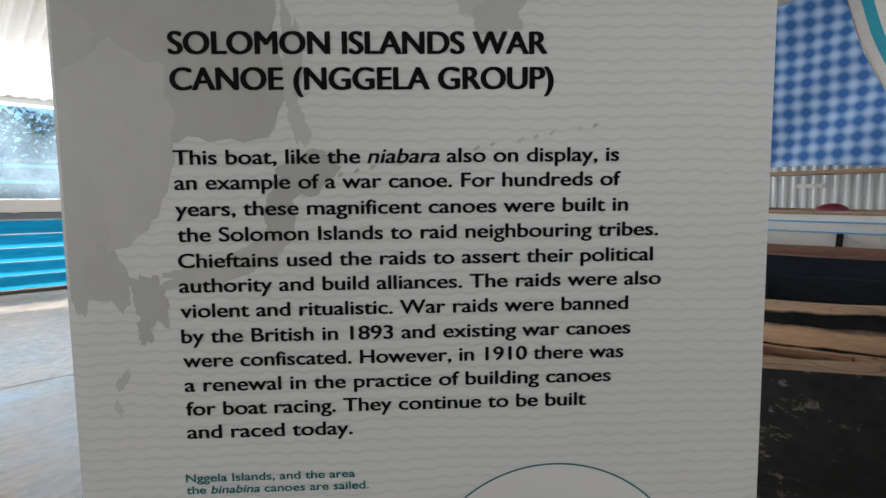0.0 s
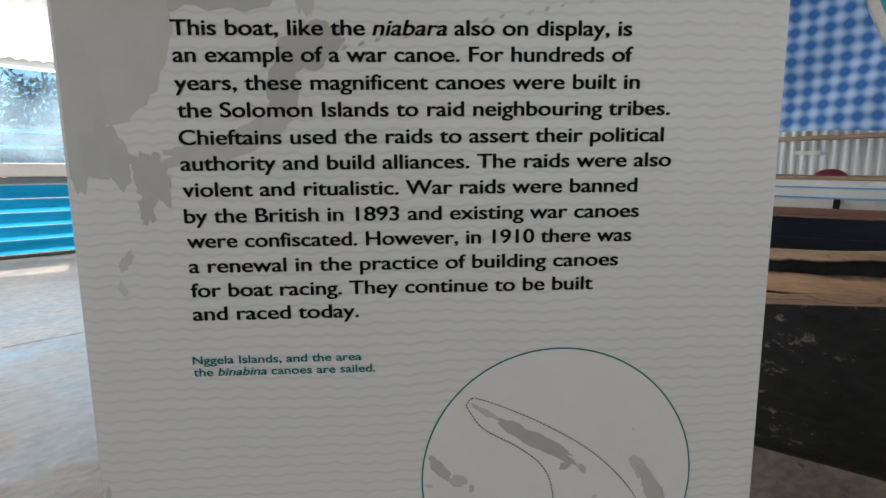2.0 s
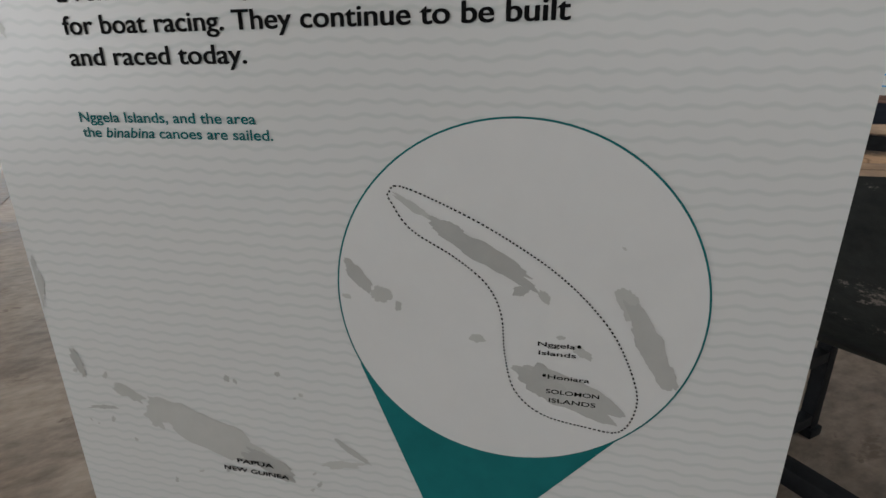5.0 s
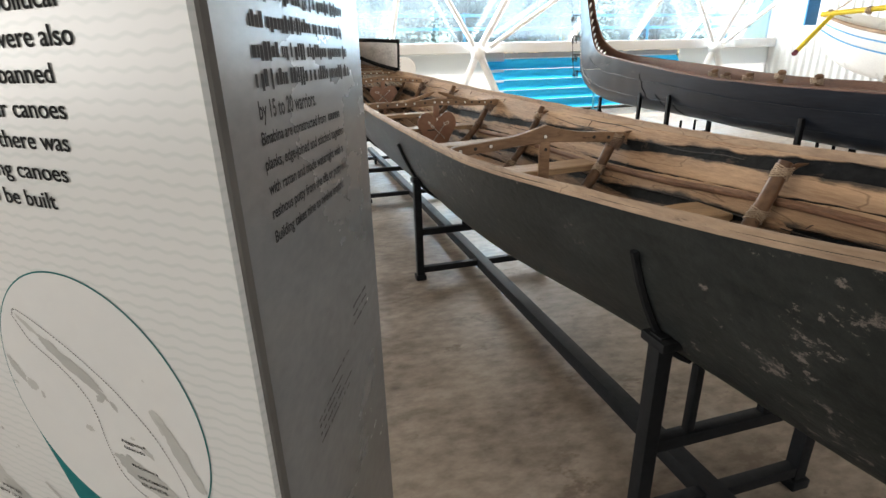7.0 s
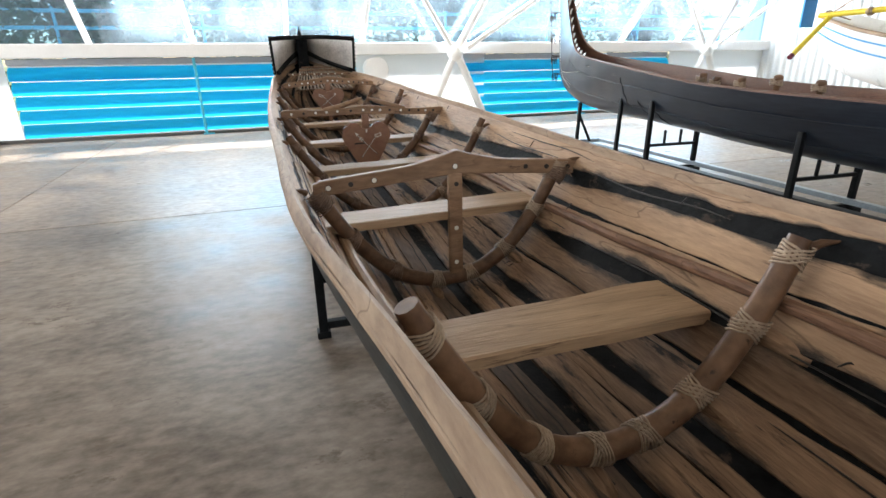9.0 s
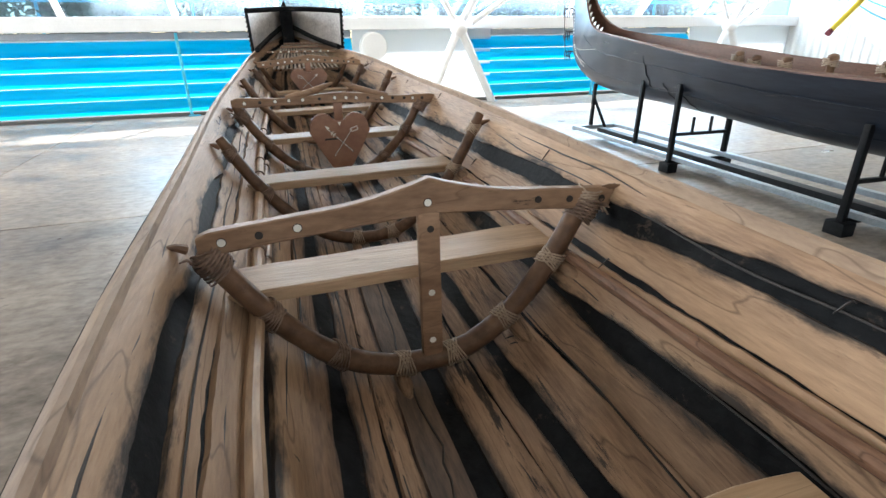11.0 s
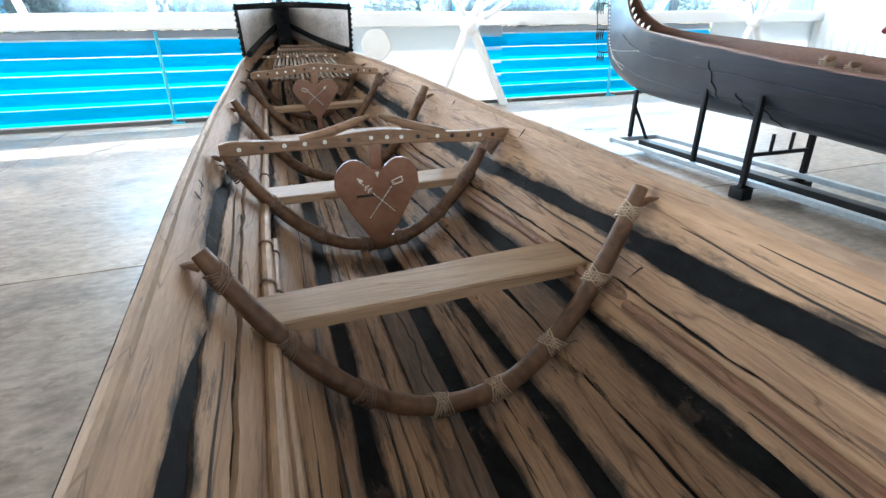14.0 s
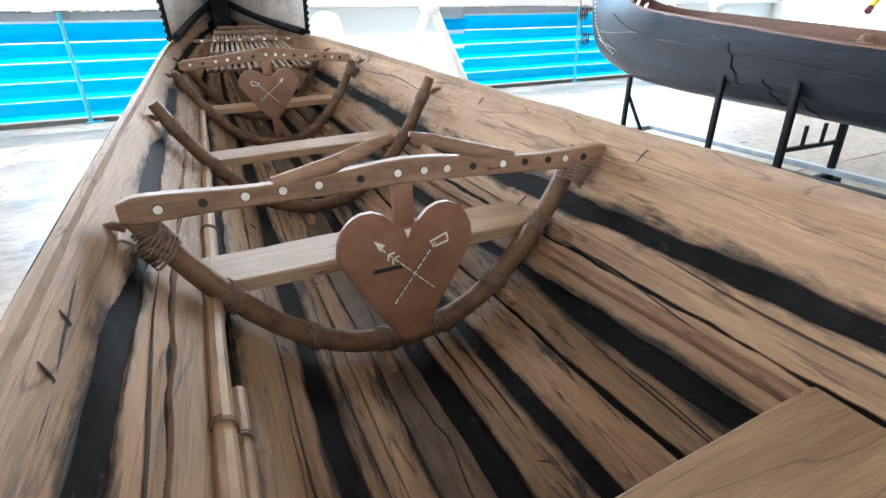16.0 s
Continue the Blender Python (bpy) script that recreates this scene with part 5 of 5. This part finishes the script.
# ---- the information column ----
SO, SD, SN = Vector((0.2443, 0.6190, 0)), Vector((0.7674, -0.6412, 0)), Vector((-0.6412, -0.7674, 0))
SA, SB, SC = SO + SD * -0.103, SO + SD * 0.609, Vector((0.862, 0.600, 0))
column = thing("information_column", ((SA + SB + SC) / 3), "three-sided grey printed information column about a war canoe", "sign")
TOP = 2.05


def on_sign(s, z, out=0.0):
    p = SO + SD * s + SN * out
    return Vector((p.x, p.y, z))


b_ = bmesh.new()
slab_from(b_, [SA + Vector((0, 0, 0)), SB, SB + Vector((0, 0, TOP)), SA + Vector((0, 0, TOP))], -SN * 0.012)
part("front_face", b_, SIGN_FACE, column, "pale grey front face with a printed sea map", False)
side_d = (SC - SB).normalized()
side_n = Vector((side_d.y, -side_d.x, 0))
back_d = (SA - SC).normalized()
back_n = Vector((back_d.y, -back_d.x, 0))
b_ = bmesh.new()
slab_from(b_, [SB + side_d * 0.014, SC, SC + Vector((0, 0, TOP)), SB + side_d * 0.014 + Vector((0, 0, TOP))], -side_n * 0.012)
part("side_face", b_, SIGN_SIDE, column, "satin grey side face with small print", False)
b_ = bmesh.new()
slab_from(b_, [SC + back_d * 0.014, SA - back_d * 0.07, SA - back_d * 0.07 + Vector((0, 0, TOP)), SC + back_d * 0.014 + Vector((0, 0, TOP))], -back_n * 0.012)
part("back_face", b_, SIGN_SIDE, column, "", False)
b_ = bmesh.new()
slab_from(b_, [SA + Vector((0, 0, TOP)), SB + Vector((0, 0, TOP)), SC + Vector((0, 0, TOP))], (0, 0, 0.012))
part("cap", b_, SIGN_SIDE, column, "", False)
b_ = bmesh.new()
tube(b_, [SB + side_d * 0.007 + SN * -0.004, SB + side_d * 0.007 + SN * -0.004 + Vector((0, 0, TOP))], 0.006, 6)
part("edge_trim", b_, KERB, column, "dark edge joint")


def letters(words, s0, z, s1, size, material, bold=0.0, on=None, out=0.0006):
    """A printed line from s0 to s1 with its baseline at z; words: (text, slanted) pieces."""
    pieces, x = [], 0.0
    for text, slant in words:
        c = bpy.data.curves.new("line", "FONT")
        c.body, c.size, c.offset, c.shear = text, 1.0, bold, 0.22 if slant else 0.0
        c.fill_mode = "FRONT"
        ob = bpy.data.objects.new("line", c)
        me = bpy.data.meshes.new_from_object(ob)
        xs = [v.co.x for v in me.vertices]
        pieces.append((me, x - min(xs)))
        x += max(xs) - min(xs) + 0.30
        bpy.data.objects.remove(ob)
    width = x - 0.30
    b2 = bmesh.new()
    for me, off in pieces:
        for v in me.vertices:
            v.co.x += off
        b2.from_mesh(me)
        bpy.data.meshes.remove(me)
    k = (s1 - s0) / width
    place = on or on_sign
    for v in b2.verts:
        v.co = place(s0 + v.co.x * k, z + v.co.y * size, out)
    bmesh.ops.recalc_face_normals(b2, faces=b2.faces)
    return part("text_line", b2, material, column, "", False)


def T(s):
    return [(s, 0)]


for words, s0, z, s1, size, bold in (
    (T("SOLOMON ISLANDS WAR"), 0.008, 1.7615, 0.375, 0.0310, 0.0),
    (T("CANOE (NGGELA GROUP)"), 0.008, 1.7275, 0.381, 0.0310, 0.0),
    ([("This boat, like the", 0), ("niabara", 1), ("also on display, is", 0)], 0.007, 1.656, 0.450, 0.0205, 0.004),
    (T("an example of a war canoe. For hundreds of"), 0.007, 1.6315, 0.452, 0.0205, 0.004),
    (T("years, these magnificent canoes were built in"), 0.0065, 1.6055, 0.460, 0.0205, 0.004),
    (T("the Solomon Islands to raid neighbouring tribes."), 0.007, 1.580, 0.492, 0.0205, 0.004),
    (T("Chieftains used the raids to assert their political"), 0.0065, 1.554, 0.487, 0.0205, 0.004),
    (T("authority and build alliances. The raids were also"), 0.006, 1.529, 0.496, 0.0205, 0.004),
    (T("violent and ritualistic. War raids were banned"), 0.006, 1.5035, 0.462, 0.0205, 0.004),
    (T("by the British in 1893 and existing war canoes"), 0.0055, 1.4775, 0.465, 0.0205, 0.004),
    (T("were confiscated. However, in 1910 there was"), 0.006, 1.4525, 0.458, 0.0205, 0.004),
    (T("a renewal in the practice of building canoes"), 0.006, 1.427, 0.445, 0.0205, 0.004),
    (T("for boat racing. They continue to be built"), 0.006, 1.402, 0.419, 0.0205, 0.004),
    (T("and raced today."), 0.006, 1.3775, 0.174, 0.0205, 0.004),
):
    letters(words, s0, z, s1, size, PRINT_BLACK, bold)
    step = size * (0.026 if size > 0.03 else 0.016)
    for k in (1, 2, 3):
        letters(words, s0 + step * k, z + size * 0.014 * (k % 2), s1 + step * k, size, PRINT_BLACK, bold, None, 0.0006 + 0.00003 * k)
letters(T("Nggela Islands, and the area"), 0.002, 1.331, 0.176, 0.0122, PRINT_TEAL, 0.016)
letters([("the", 0), ("binabina", 1), ("canoes are sailed.", 0)], 0.002, 1.318, 0.190, 0.0122, PRINT_TEAL, 0.016)


def patch(s, z, rs_, rz, turn, seed, material, name, rough=0.35, out=0.0006, clip=None):
    """A flat printed shape with a ragged coast."""
    b2 = bmesh.new()
    ring = []
    ca, sa = math.cos(radians(turn)), math.sin(radians(turn))
    n = 64
    for k in range(n):
        an = 2 * math.pi * k / n
        f = 1 + rough * (noise.noise((math.cos(an) * 1.6, math.sin(an) * 1.6, seed)) + 0.5 * noise.noise((math.cos(an) * 5, math.sin(an) * 5, seed + 9)))
        x, y = math.cos(an) * rs_ * f, math.sin(an) * rz * f
        ps, pz = s + x * ca - y * sa, z + x * sa + y * ca
        if clip:
            ps, pz = max(clip[0], min(clip[1], ps)), pz
        ring.append(b2.verts.new(on_sign(ps, pz, out)))
    b2.faces.new(ring)
    bmesh.ops.recalc_face_normals(b2, faces=b2.faces)
    return part(name, b2, material, column, "", False)


EDGE = (-0.1, 0.606)
# mainland, peninsula and the chain of islands
for i, (s, z, a_, c_, turn, rg) in enumerate(((-0.06, 1.86, 0.15, 0.17, 0, 0.2), (0.02, 1.80, 0.10, 0.12, 20, 0.3), (-0.055, 1.675, 0.07, 0.09, 0, 0.35), (-0.085, 1.585, 0.022, 0.075, 0, 0.3), (-0.062, 1.545, 0.022, 0.035, 25, 0.4), (0.125, 1.76, 0.010, 0.055, 4, 0.5), (0.128, 1.70, 0.009, 0.025, 15, 0.6), (0.135, 1.645, 0.035, 0.017, 25, 0.5), (0.108, 1.605, 0.014, 0.033, -10, 0.4), (0.075, 1.562, 0.055, 0.013, 24, 0.5), (0.02, 1.545, 0.04, 0.012, 12, 0.6), (-0.022, 1.522, 0.016, 0.028, 10, 0.6), (-0.03, 1.49, 0.008, 0.014, 0, 0.6), (0.315, 1.835, 0.035, 0.05, 0, 0.4), (0.33, 1.80, 0.022, 0.02, 30, 0.5), (-0.055, 1.44, 0.005, 0.012, -25, 0.7), (-0.06, 1.41, 0.004, 0.01, 20, 0.7), (0.0852, 1.0081, 0.075, 0.022, -21, 0.35), (-0.0178, 1.0474, 0.021, 0.009, -22, 0.6), (0.0118, 1.0203, 0.014, 0.012, -40, 0.5), (0.1409, 0.9839, 0.03, 0.012, -25, 0.4), (0.2247, 0.9981, 0.024, 0.005, 10, 0.6), (0.2379, 1.0162, 0.02, 0.003, -35, 0.6), (-0.074, 1.0751, 0.005, 0.016, 15, 0.7), (-0.0551, 1.0231, 0.016, 0.003, 8, 0.7), (-0.1006, 1.1674, 0.012, 0.028, -8, 0.5), (0.10, 0.83, 0.12, 0.09, 0, 0.25), (0.19, 0.70, 0.14, 0.10, 0, 0.25))):
    patch(s, z, a_, c_, turn, i * 3.1, PRINT_GREY, "map_land", rg, 0.0002 + 0.00001 * i, EDGE)
for k in range(14):
    patch(0.17 + 0.02 * k - 0.004 * (k % 3), 1.645 + 0.0036 * k, 0.0035, 0.0016, 35, k, PRINT_GREY, "map_islet", 0.6, 0.0003)
rnd_s = random.Random(3)
for k in range(26):
    patch(rnd_s.uniform(-0.09, 0.2), rnd_s.uniform(0.85, 1.1), rnd_s.uniform(0.001, 0.005), rnd_s.uniform(0.001, 0.003), rnd_s.uniform(0, 90), k, PRINT_GREY, "map_islet", 0.6, 0.0003)
# teal pointer, enlarged disc, islands in the disc
DC, DZ, DR = 0.3866, 1.189, 0.1502
b_ = bmesh.new()
ring = [b_.verts.new(on_sign(s, z, 0.0005)) for s, z in ((0.2528, 1.1188), (0.3382, 0.8999), (0.4835, 1.0754), (DC, DZ - 0.1))]
b_.faces.new(ring)
part("pointer", b_, PRINT_TEAL, column, "teal pointer to the enlarged map", False)
for rad, material, out, nm in ((DR, PRINT_TEAL, 0.0006, "disc_outline"), (DR - 0.0016, PRINT_PALE, 0.0008, "map_disc")):
    b_ = bmesh.new()
    b_.faces.new([b_.verts.new(on_sign(DC + rad * math.cos(2 * math.pi * k / 96), DZ + rad * math.sin(2 * math.pi * k / 96), out)) for k in range(96)])
    bmesh.ops.recalc_face_normals(b_, faces=b_.faces)
    part(nm, b_, material, column, "", False)
for i, (s, z, a_, c_, turn) in enumerate(((0.3652, 1.2319, 0.052, 0.0085, -30), (0.308, 1.268, 0.019, 0.003, -32), (0.3375, 1.251, 0.018, 0.006, -30), (0.3948, 1.2036, 0.007, 0.005, 20), (0.4138, 1.1995, 0.007, 0.004, -50), (0.2555, 1.2057, 0.016, 0.007, -52), (0.2764, 1.1894, 0.010, 0.008, 10), (0.2914, 1.1803, 0.003, 0.005, 0), (0.2446, 1.1849, 0.005, 0.002, -20), (0.3608, 1.1568, 0.007, 0.004, 0), (0.4461, 1.1537, 0.010, 0.004, -30), (0.4289, 1.1653, 0.004, 0.002, 0), (0.4388, 1.1145, 0.045, 0.0145, -23), (0.4164, 1.1222, 0.02, 0.013, -30), (0.4796, 1.1972, 0.016, 0.009, -65), (0.4948, 1.1692, 0.034, 0.0105, -62), (0.5101, 1.1421, 0.018, 0.007, -58), (0.4702, 1.2443, 0.002, 0.001, -40))):
    patch(s, z, a_, c_, turn, 40 + i * 2.3, PRINT_GREY, "map_island", 0.4, 0.001 + 0.00001 * i)
for s, z in ((0.444, 1.1587), (0.4178, 1.1287)):
    patch(s, z, 0.0016, 0.0016, 0, 1, PRINT_BLACK, "town_dot", 0.0, 0.0014)
loop = [(0.2855, 1.2768), (0.2959, 1.2849), (0.3404, 1.2678), (0.3844, 1.2452), (0.4286, 1.2157), (0.4654, 1.178), (0.4859, 1.1402), (0.4933, 1.1097), (0.4828, 1.0826), (0.4556, 1.0825), (0.4181, 1.0896), (0.3936, 1.1104), (0.3841, 1.1444), (0.3803, 1.1801), (0.3678, 1.2063), (0.3405, 1.2285), (0.304, 1.25), (0.2855, 1.2768)]
turns = [float(k) for k in range(len(loop))]
dash = [(curve(k / 4, turns, [p[0] for p in loop]), curve(k / 4, turns, [p[1] for p in loop])) for k in range(4 * len(loop) - 3)]
for (s0, z0), (s1, z1) in zip(dash, dash[1:]):
    L = math.hypot(s1 - s0, z1 - z0)
    n = max(1, round(L / 0.0036))
    for k in range(n):
        f0, f1 = k / n, (k + 0.55) / n
        b_ = bmesh.new()
        dx, dz = -(z1 - z0) / L * 0.0007, (s1 - s0) / L * 0.0007
        p = [(s0 + (s1 - s0) * f + q * dx, z0 + (z1 - z0) * f + q * dz) for f, q in ((f0, -1), (f1, -1), (f1, 1), (f0, 1))]
        b_.faces.new([b_.verts.new(on_sign(x, z, 0.0012)) for x, z in p])
        bmesh.ops.recalc_face_normals(b_, faces=b_.faces)
        part("dash", b_, PRINT_BLACK, column, "", False)
for text, s0, z, s1 in (("Nggela", 0.411, 1.156, 0.4411), ("Islands", 0.412, 1.148, 0.4421), ("Honiara", 0.4207, 1.1261, 0.4544), ("SOLOMON", 0.4201, 1.1119, 0.4634), ("ISLANDS", 0.4229, 1.1033, 0.4612)):
    letters(T(text), s0, z, s1, 0.0058, PRINT_BLACK, 0.01, None, 0.0014)
letters(T("PAPUA"), 0.1053, 0.9795, 0.148, 0.0075, PRINT_BLACK, 0.02, None, 0.0014)
letters(T("NEW GUINEA"), 0.088, 0.9678, 0.1644, 0.0075, PRINT_BLACK, 0.02, None, 0.0014)


def on_side(s, z, out=0.0):
    p = SB + side_d * s + side_n * out
    return Vector((p.x, p.y, z))


# small print on the side face; what is too blurred to read is plain bars
for words, s0, z, s1, size in ((T("by 15 to 20 warriors."), 0.074, 1.472, 0.206, 0.020), (T("Binabina are constructed from"), 0.072, 1.452, 0.232, 0.0145), (T("planks, edge-joined and stitched together"), 0.072, 1.4315, 0.292, 0.0145), (T("with rattan and made watertight with a"), 0.072, 1.411, 0.283, 0.0145), (T("resinous putty from the tita or putty nut."), 0.072, 1.3905, 0.292, 0.0145), (T("Building takes nine to twelve months."), 0.071, 1.37, 0.275, 0.0145)):
    letters(words, s0, z, s1, size, PRINT_FAINT, 0.02, on_side)
for k, (z, s0, s1, h) in enumerate(((1.562, 0.078, 0.33, 0.009), (1.540, 0.078, 0.32, 0.009), (1.518, 0.077, 0.335, 0.009), (1.496, 0.076, 0.335, 0.010), (1.452, 0.24, 0.285, 0.007), (1.208, 0.265, 0.335, 0.003), (1.196, 0.262, 0.335, 0.003), (1.184, 0.262, 0.33, 0.003), (1.165, 0.16, 0.235, 0.002), (1.15, 0.11, 0.20, 0.002), (1.142, 0.11, 0.19, 0.002), (1.132, 0.11, 0.235, 0.002), (1.122, 0.11, 0.22, 0.002))):
    rnd_b = random.Random(k)
    s = s0
    b_ = bmesh.new()
    while s < s1 - 0.004:
        w = rnd_b.uniform(0.003, 0.0075)
        up, dn = rnd_b.choice((0, 0, 0, 0.35)) * h, rnd_b.choice((0, 0, 0, 0, 0.3)) * h
        b_.faces.new([b_.verts.new(on_side(x, y, 0.0007)) for x, y in ((s, z - dn), (min(s + w, s1), z - dn), (min(s + w, s1), z + h + up), (s, z + h + up))])
        s += w + rnd_b.choice((0.001, 0.001, 0.001, 0.001, 0.006))
    bmesh.ops.recalc_face_normals(b_, faces=b_.faces)
    part("text_bar", b_, PRINT_FAINT, column, "blurred line of small print", False)

# ---- the white sailing boat ----
BY = [-4.0, -2.0, 1.0, 4.0, 6.5, 7.8, 8.6, 9.05]
BW = [0.75, 0.9, 0.98, 0.95, 0.78, 0.52, 0.24, 0.04]
BG = [1.30, 1.32, 1.36, 1.45, 1.62, 1.84, 2.04, 2.16]
BK = [0.62, 0.55, 0.52, 0.56, 0.70, 0.92, 1.18, 1.5]
BX = 12.05


def boat_at(a_, y, out=0.0):
    w, zg, zk = curve(y, BY, BW), curve(y, BY, BG), curve(y, BY, BK)
    p = Vector((BX + a_ * w, y + 0.12 * abs(a_) ** 3 * (1 if y > 7 else 0), zk + (zg - zk) * abs(a_) ** 2.4))
    return p + Vector((math.copysign(out, a_), 0, 0))


boat = thing("sailing_boat", (BX, 3.0, 0.5), "white open sailing boat with two blue lines, on a dark cradle", "boat")
b_ = bmesh.new()
ys_ = [-4.0 + 13.05 * k / 60 for k in range(61)]
loft(b_, [[boat_at(k / 14, y) for k in range(-14, 15)] for y in ys_])
r = bmesh.ops.extrude_face_region(b_, geom=b_.faces[:])
bmesh.ops.translate(b_, verts=[v for v in r["geom"] if isinstance(v, bmesh.types.BMVert)], vec=(0, 0, 0.03))
part("hull", b_, BOAT_WHITE, boat, "white painted hull")
for f in (0.93, 0.80):
    b_ = bmesh.new()
    for sgn in (-1, 1):
        tube(b_, [boat_at(sgn * (0.5 + f / 2 - 0.02), y, 0.006) - Vector((0, 0, (1 - f) * 0.5)) for y in ys_ if y > -3], 0.014, 6)
    part("blue_line", b_, BLUE_LINE, boat, "blue painted line")
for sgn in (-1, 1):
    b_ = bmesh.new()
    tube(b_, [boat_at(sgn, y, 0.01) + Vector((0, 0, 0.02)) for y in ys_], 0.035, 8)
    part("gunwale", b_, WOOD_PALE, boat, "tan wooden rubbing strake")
b_ = bmesh.new()
rows = [[boat_at(-0.93, y) + Vector((0, 0, 0.02)), Vector((BX, y, boat_at(1, y).z + 0.16)), boat_at(0.93, y) + Vector((0, 0, 0.02))] for y in ys_ if y > 6.3]
loft(b_, rows)
part("foredeck", b_, BOAT_WHITE, boat, "white cambered foredeck")
b_ = bmesh.new()
box(b_, (BX, 5.2, 1.72), (0.9, 1.2, 0.34), None, 0.1)
part("cockpit_cover", b_, CANVAS, boat, "grey canvas cover")
cradle = thing("boat_cradle", (BX, 4, 0), "dark timber cradle under the boat", "cradle")
for y in (-2, 2, 6.6):
    b_ = bmesh.new()
    zk = curve(y, BY, BK)
    box(b_, (BX, y, zk / 2), (0.5, 0.18, zk + 0.02), None, 0.01)
    part("block", b_, STEEL, cradle)
    for sgn in (-1, 1):
        b_ = bmesh.new()
        p = boat_at(sgn * 0.8, y)
        bar(b_, (p.x + sgn * 0.35, y, 0.02), p, 0.09, 0.07)
        part("shore", b_, STEEL, cradle)
spar = thing("yellow_spar", (11.1, 8.5, 1.4), "yellow painted spar with a red tip hung at the bow", "spar")
b_ = bmesh.new()
tube(b_, [(10.66, 8.46, 1.44), (11.2, 8.55, 1.84), (11.62, 8.6, 2.17)], 0.045, 10)
part("pole", b_, YELLOW, spar)
b_ = bmesh.new()
tube(b_, [(10.62, 8.45, 1.41), (10.68, 8.463, 1.455)], 0.05, 10)
part("red_tip", b_, MAROON, spar, "dull red tip")
boom = thing("sail_boom", (11.7, 4.5, 2.1), "long spar carrying the sail, yellow at the fore end", "boom")
b_ = bmesh.new()
tube(b_, [(11.5, 8.75, 2.16), (11.66, 7.6, 2.19)], 0.05, 10)
part("yellow_end", b_, YELLOW, boom)
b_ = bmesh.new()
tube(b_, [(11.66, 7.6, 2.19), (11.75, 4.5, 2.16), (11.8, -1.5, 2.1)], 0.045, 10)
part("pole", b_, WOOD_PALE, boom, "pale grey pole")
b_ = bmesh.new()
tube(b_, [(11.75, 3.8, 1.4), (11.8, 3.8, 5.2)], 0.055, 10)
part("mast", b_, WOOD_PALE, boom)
for y in (8.62, 7.9):
    b_ = bmesh.new()
    wrap(b_, Vector((11.55 if y > 8 else 11.62, y, 2.17)), Vector((0, 1, 0)), 0.052, 5, 0.08, 0.01)
    part("lashing", b_, ROPE, boom)
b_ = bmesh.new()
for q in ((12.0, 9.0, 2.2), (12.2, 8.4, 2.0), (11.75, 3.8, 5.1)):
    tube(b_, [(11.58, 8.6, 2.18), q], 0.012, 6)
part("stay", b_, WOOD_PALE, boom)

sail = thing("hung_sail", (11.8, 3, 2.2), "hung sail of blue checked and teal striped cloth", "sail")


def cloth(b2, f):
    """f(i, j) over a 24 by 24 sheet."""
    loft(b2, [[f(i / 24, j / 24) for i in range(25)] for j in range(25)])


def sail_place(y, z):
    return Vector((11.78 + 0.12 * math.sin(y * 1.7 + z) + 0.06 * math.sin(z * 4 + y * 3), y, z))


def seam_y(z):
    return 0.75 + (z - 2.2) * 0.47 + 0.22 * math.sin((z - 2.2) * 1.0)


b_ = bmesh.new()
cloth(b_, lambda i, j: sail_place(seam_y(2.15 + 3.3 * j) + (7.6 - 5.8 * j * 0.6 - seam_y(2.15 + 3.3 * j)) * i, 2.22 + 3.2 * j + 0.14 * math.sin(i * 5) * (1 - j) - 0.10 * (1 - j) * (1 - i)))
part("check_cloth", b_, CHECK, sail, "blue and white checked cloth")
for k in range(16):
    b_ = bmesh.new()
    w = 0.17
    cloth(b_, lambda i, j: sail_place(seam_y(2.1 + 3.3 * j) - w * (k + i), 2.12 + 3.3 * j) + Vector((0.02, 0, 0)))
    part("stripe", b_, STRIPE_WHITE if k % 2 == 0 else STRIPE_TEAL, sail, "cream stripe" if k % 2 == 0 else "teal stripe")
for y in (2.2, 1.15):
    b_ = bmesh.new()
    bmesh.ops.create_uvsphere(b_, u_segments=20, v_segments=12, radius=0.2, matrix=Matrix.Translation((11.6, y, 1.42)) @ Matrix.Diagonal((0.7, 1.3, 0.75, 1)))
    solo("boat_fender", b_, MAROON, "dark maroon vinyl fender on the boat's side deck", "fender", "fenders", at=(11.6, y, 1.3))
b_ = bmesh.new()
box(b_, (11.6, 1.6, 1.27), (0.5, 2.6, 0.04), None, 0.01)
solo("side_deck", b_, BOAT_WHITE, "white side deck board of the boat", "deck", at=(11.6, 1.6, 1.27))
b_ = bmesh.new()
box(b_, hall(15.5, -10.1, 2.0), (0.02, 0.55, 0.1), HALL.to_3x3())
solo("wall_label", b_, SHELL, "small white label on the ribbed wall", "label", at=hall(15.5, -10.1, 2.0))
b_ = bmesh.new()
box(b_, (13.39, 10.6, 3.2), (0.38, 0.05, 2.3), None, 0.01)
solo("blue_banner", b_, BANNER_BLUE, "tall plain blue banner board hanging from the roof", "banner", at=(13.39, 10.6, 2.05))
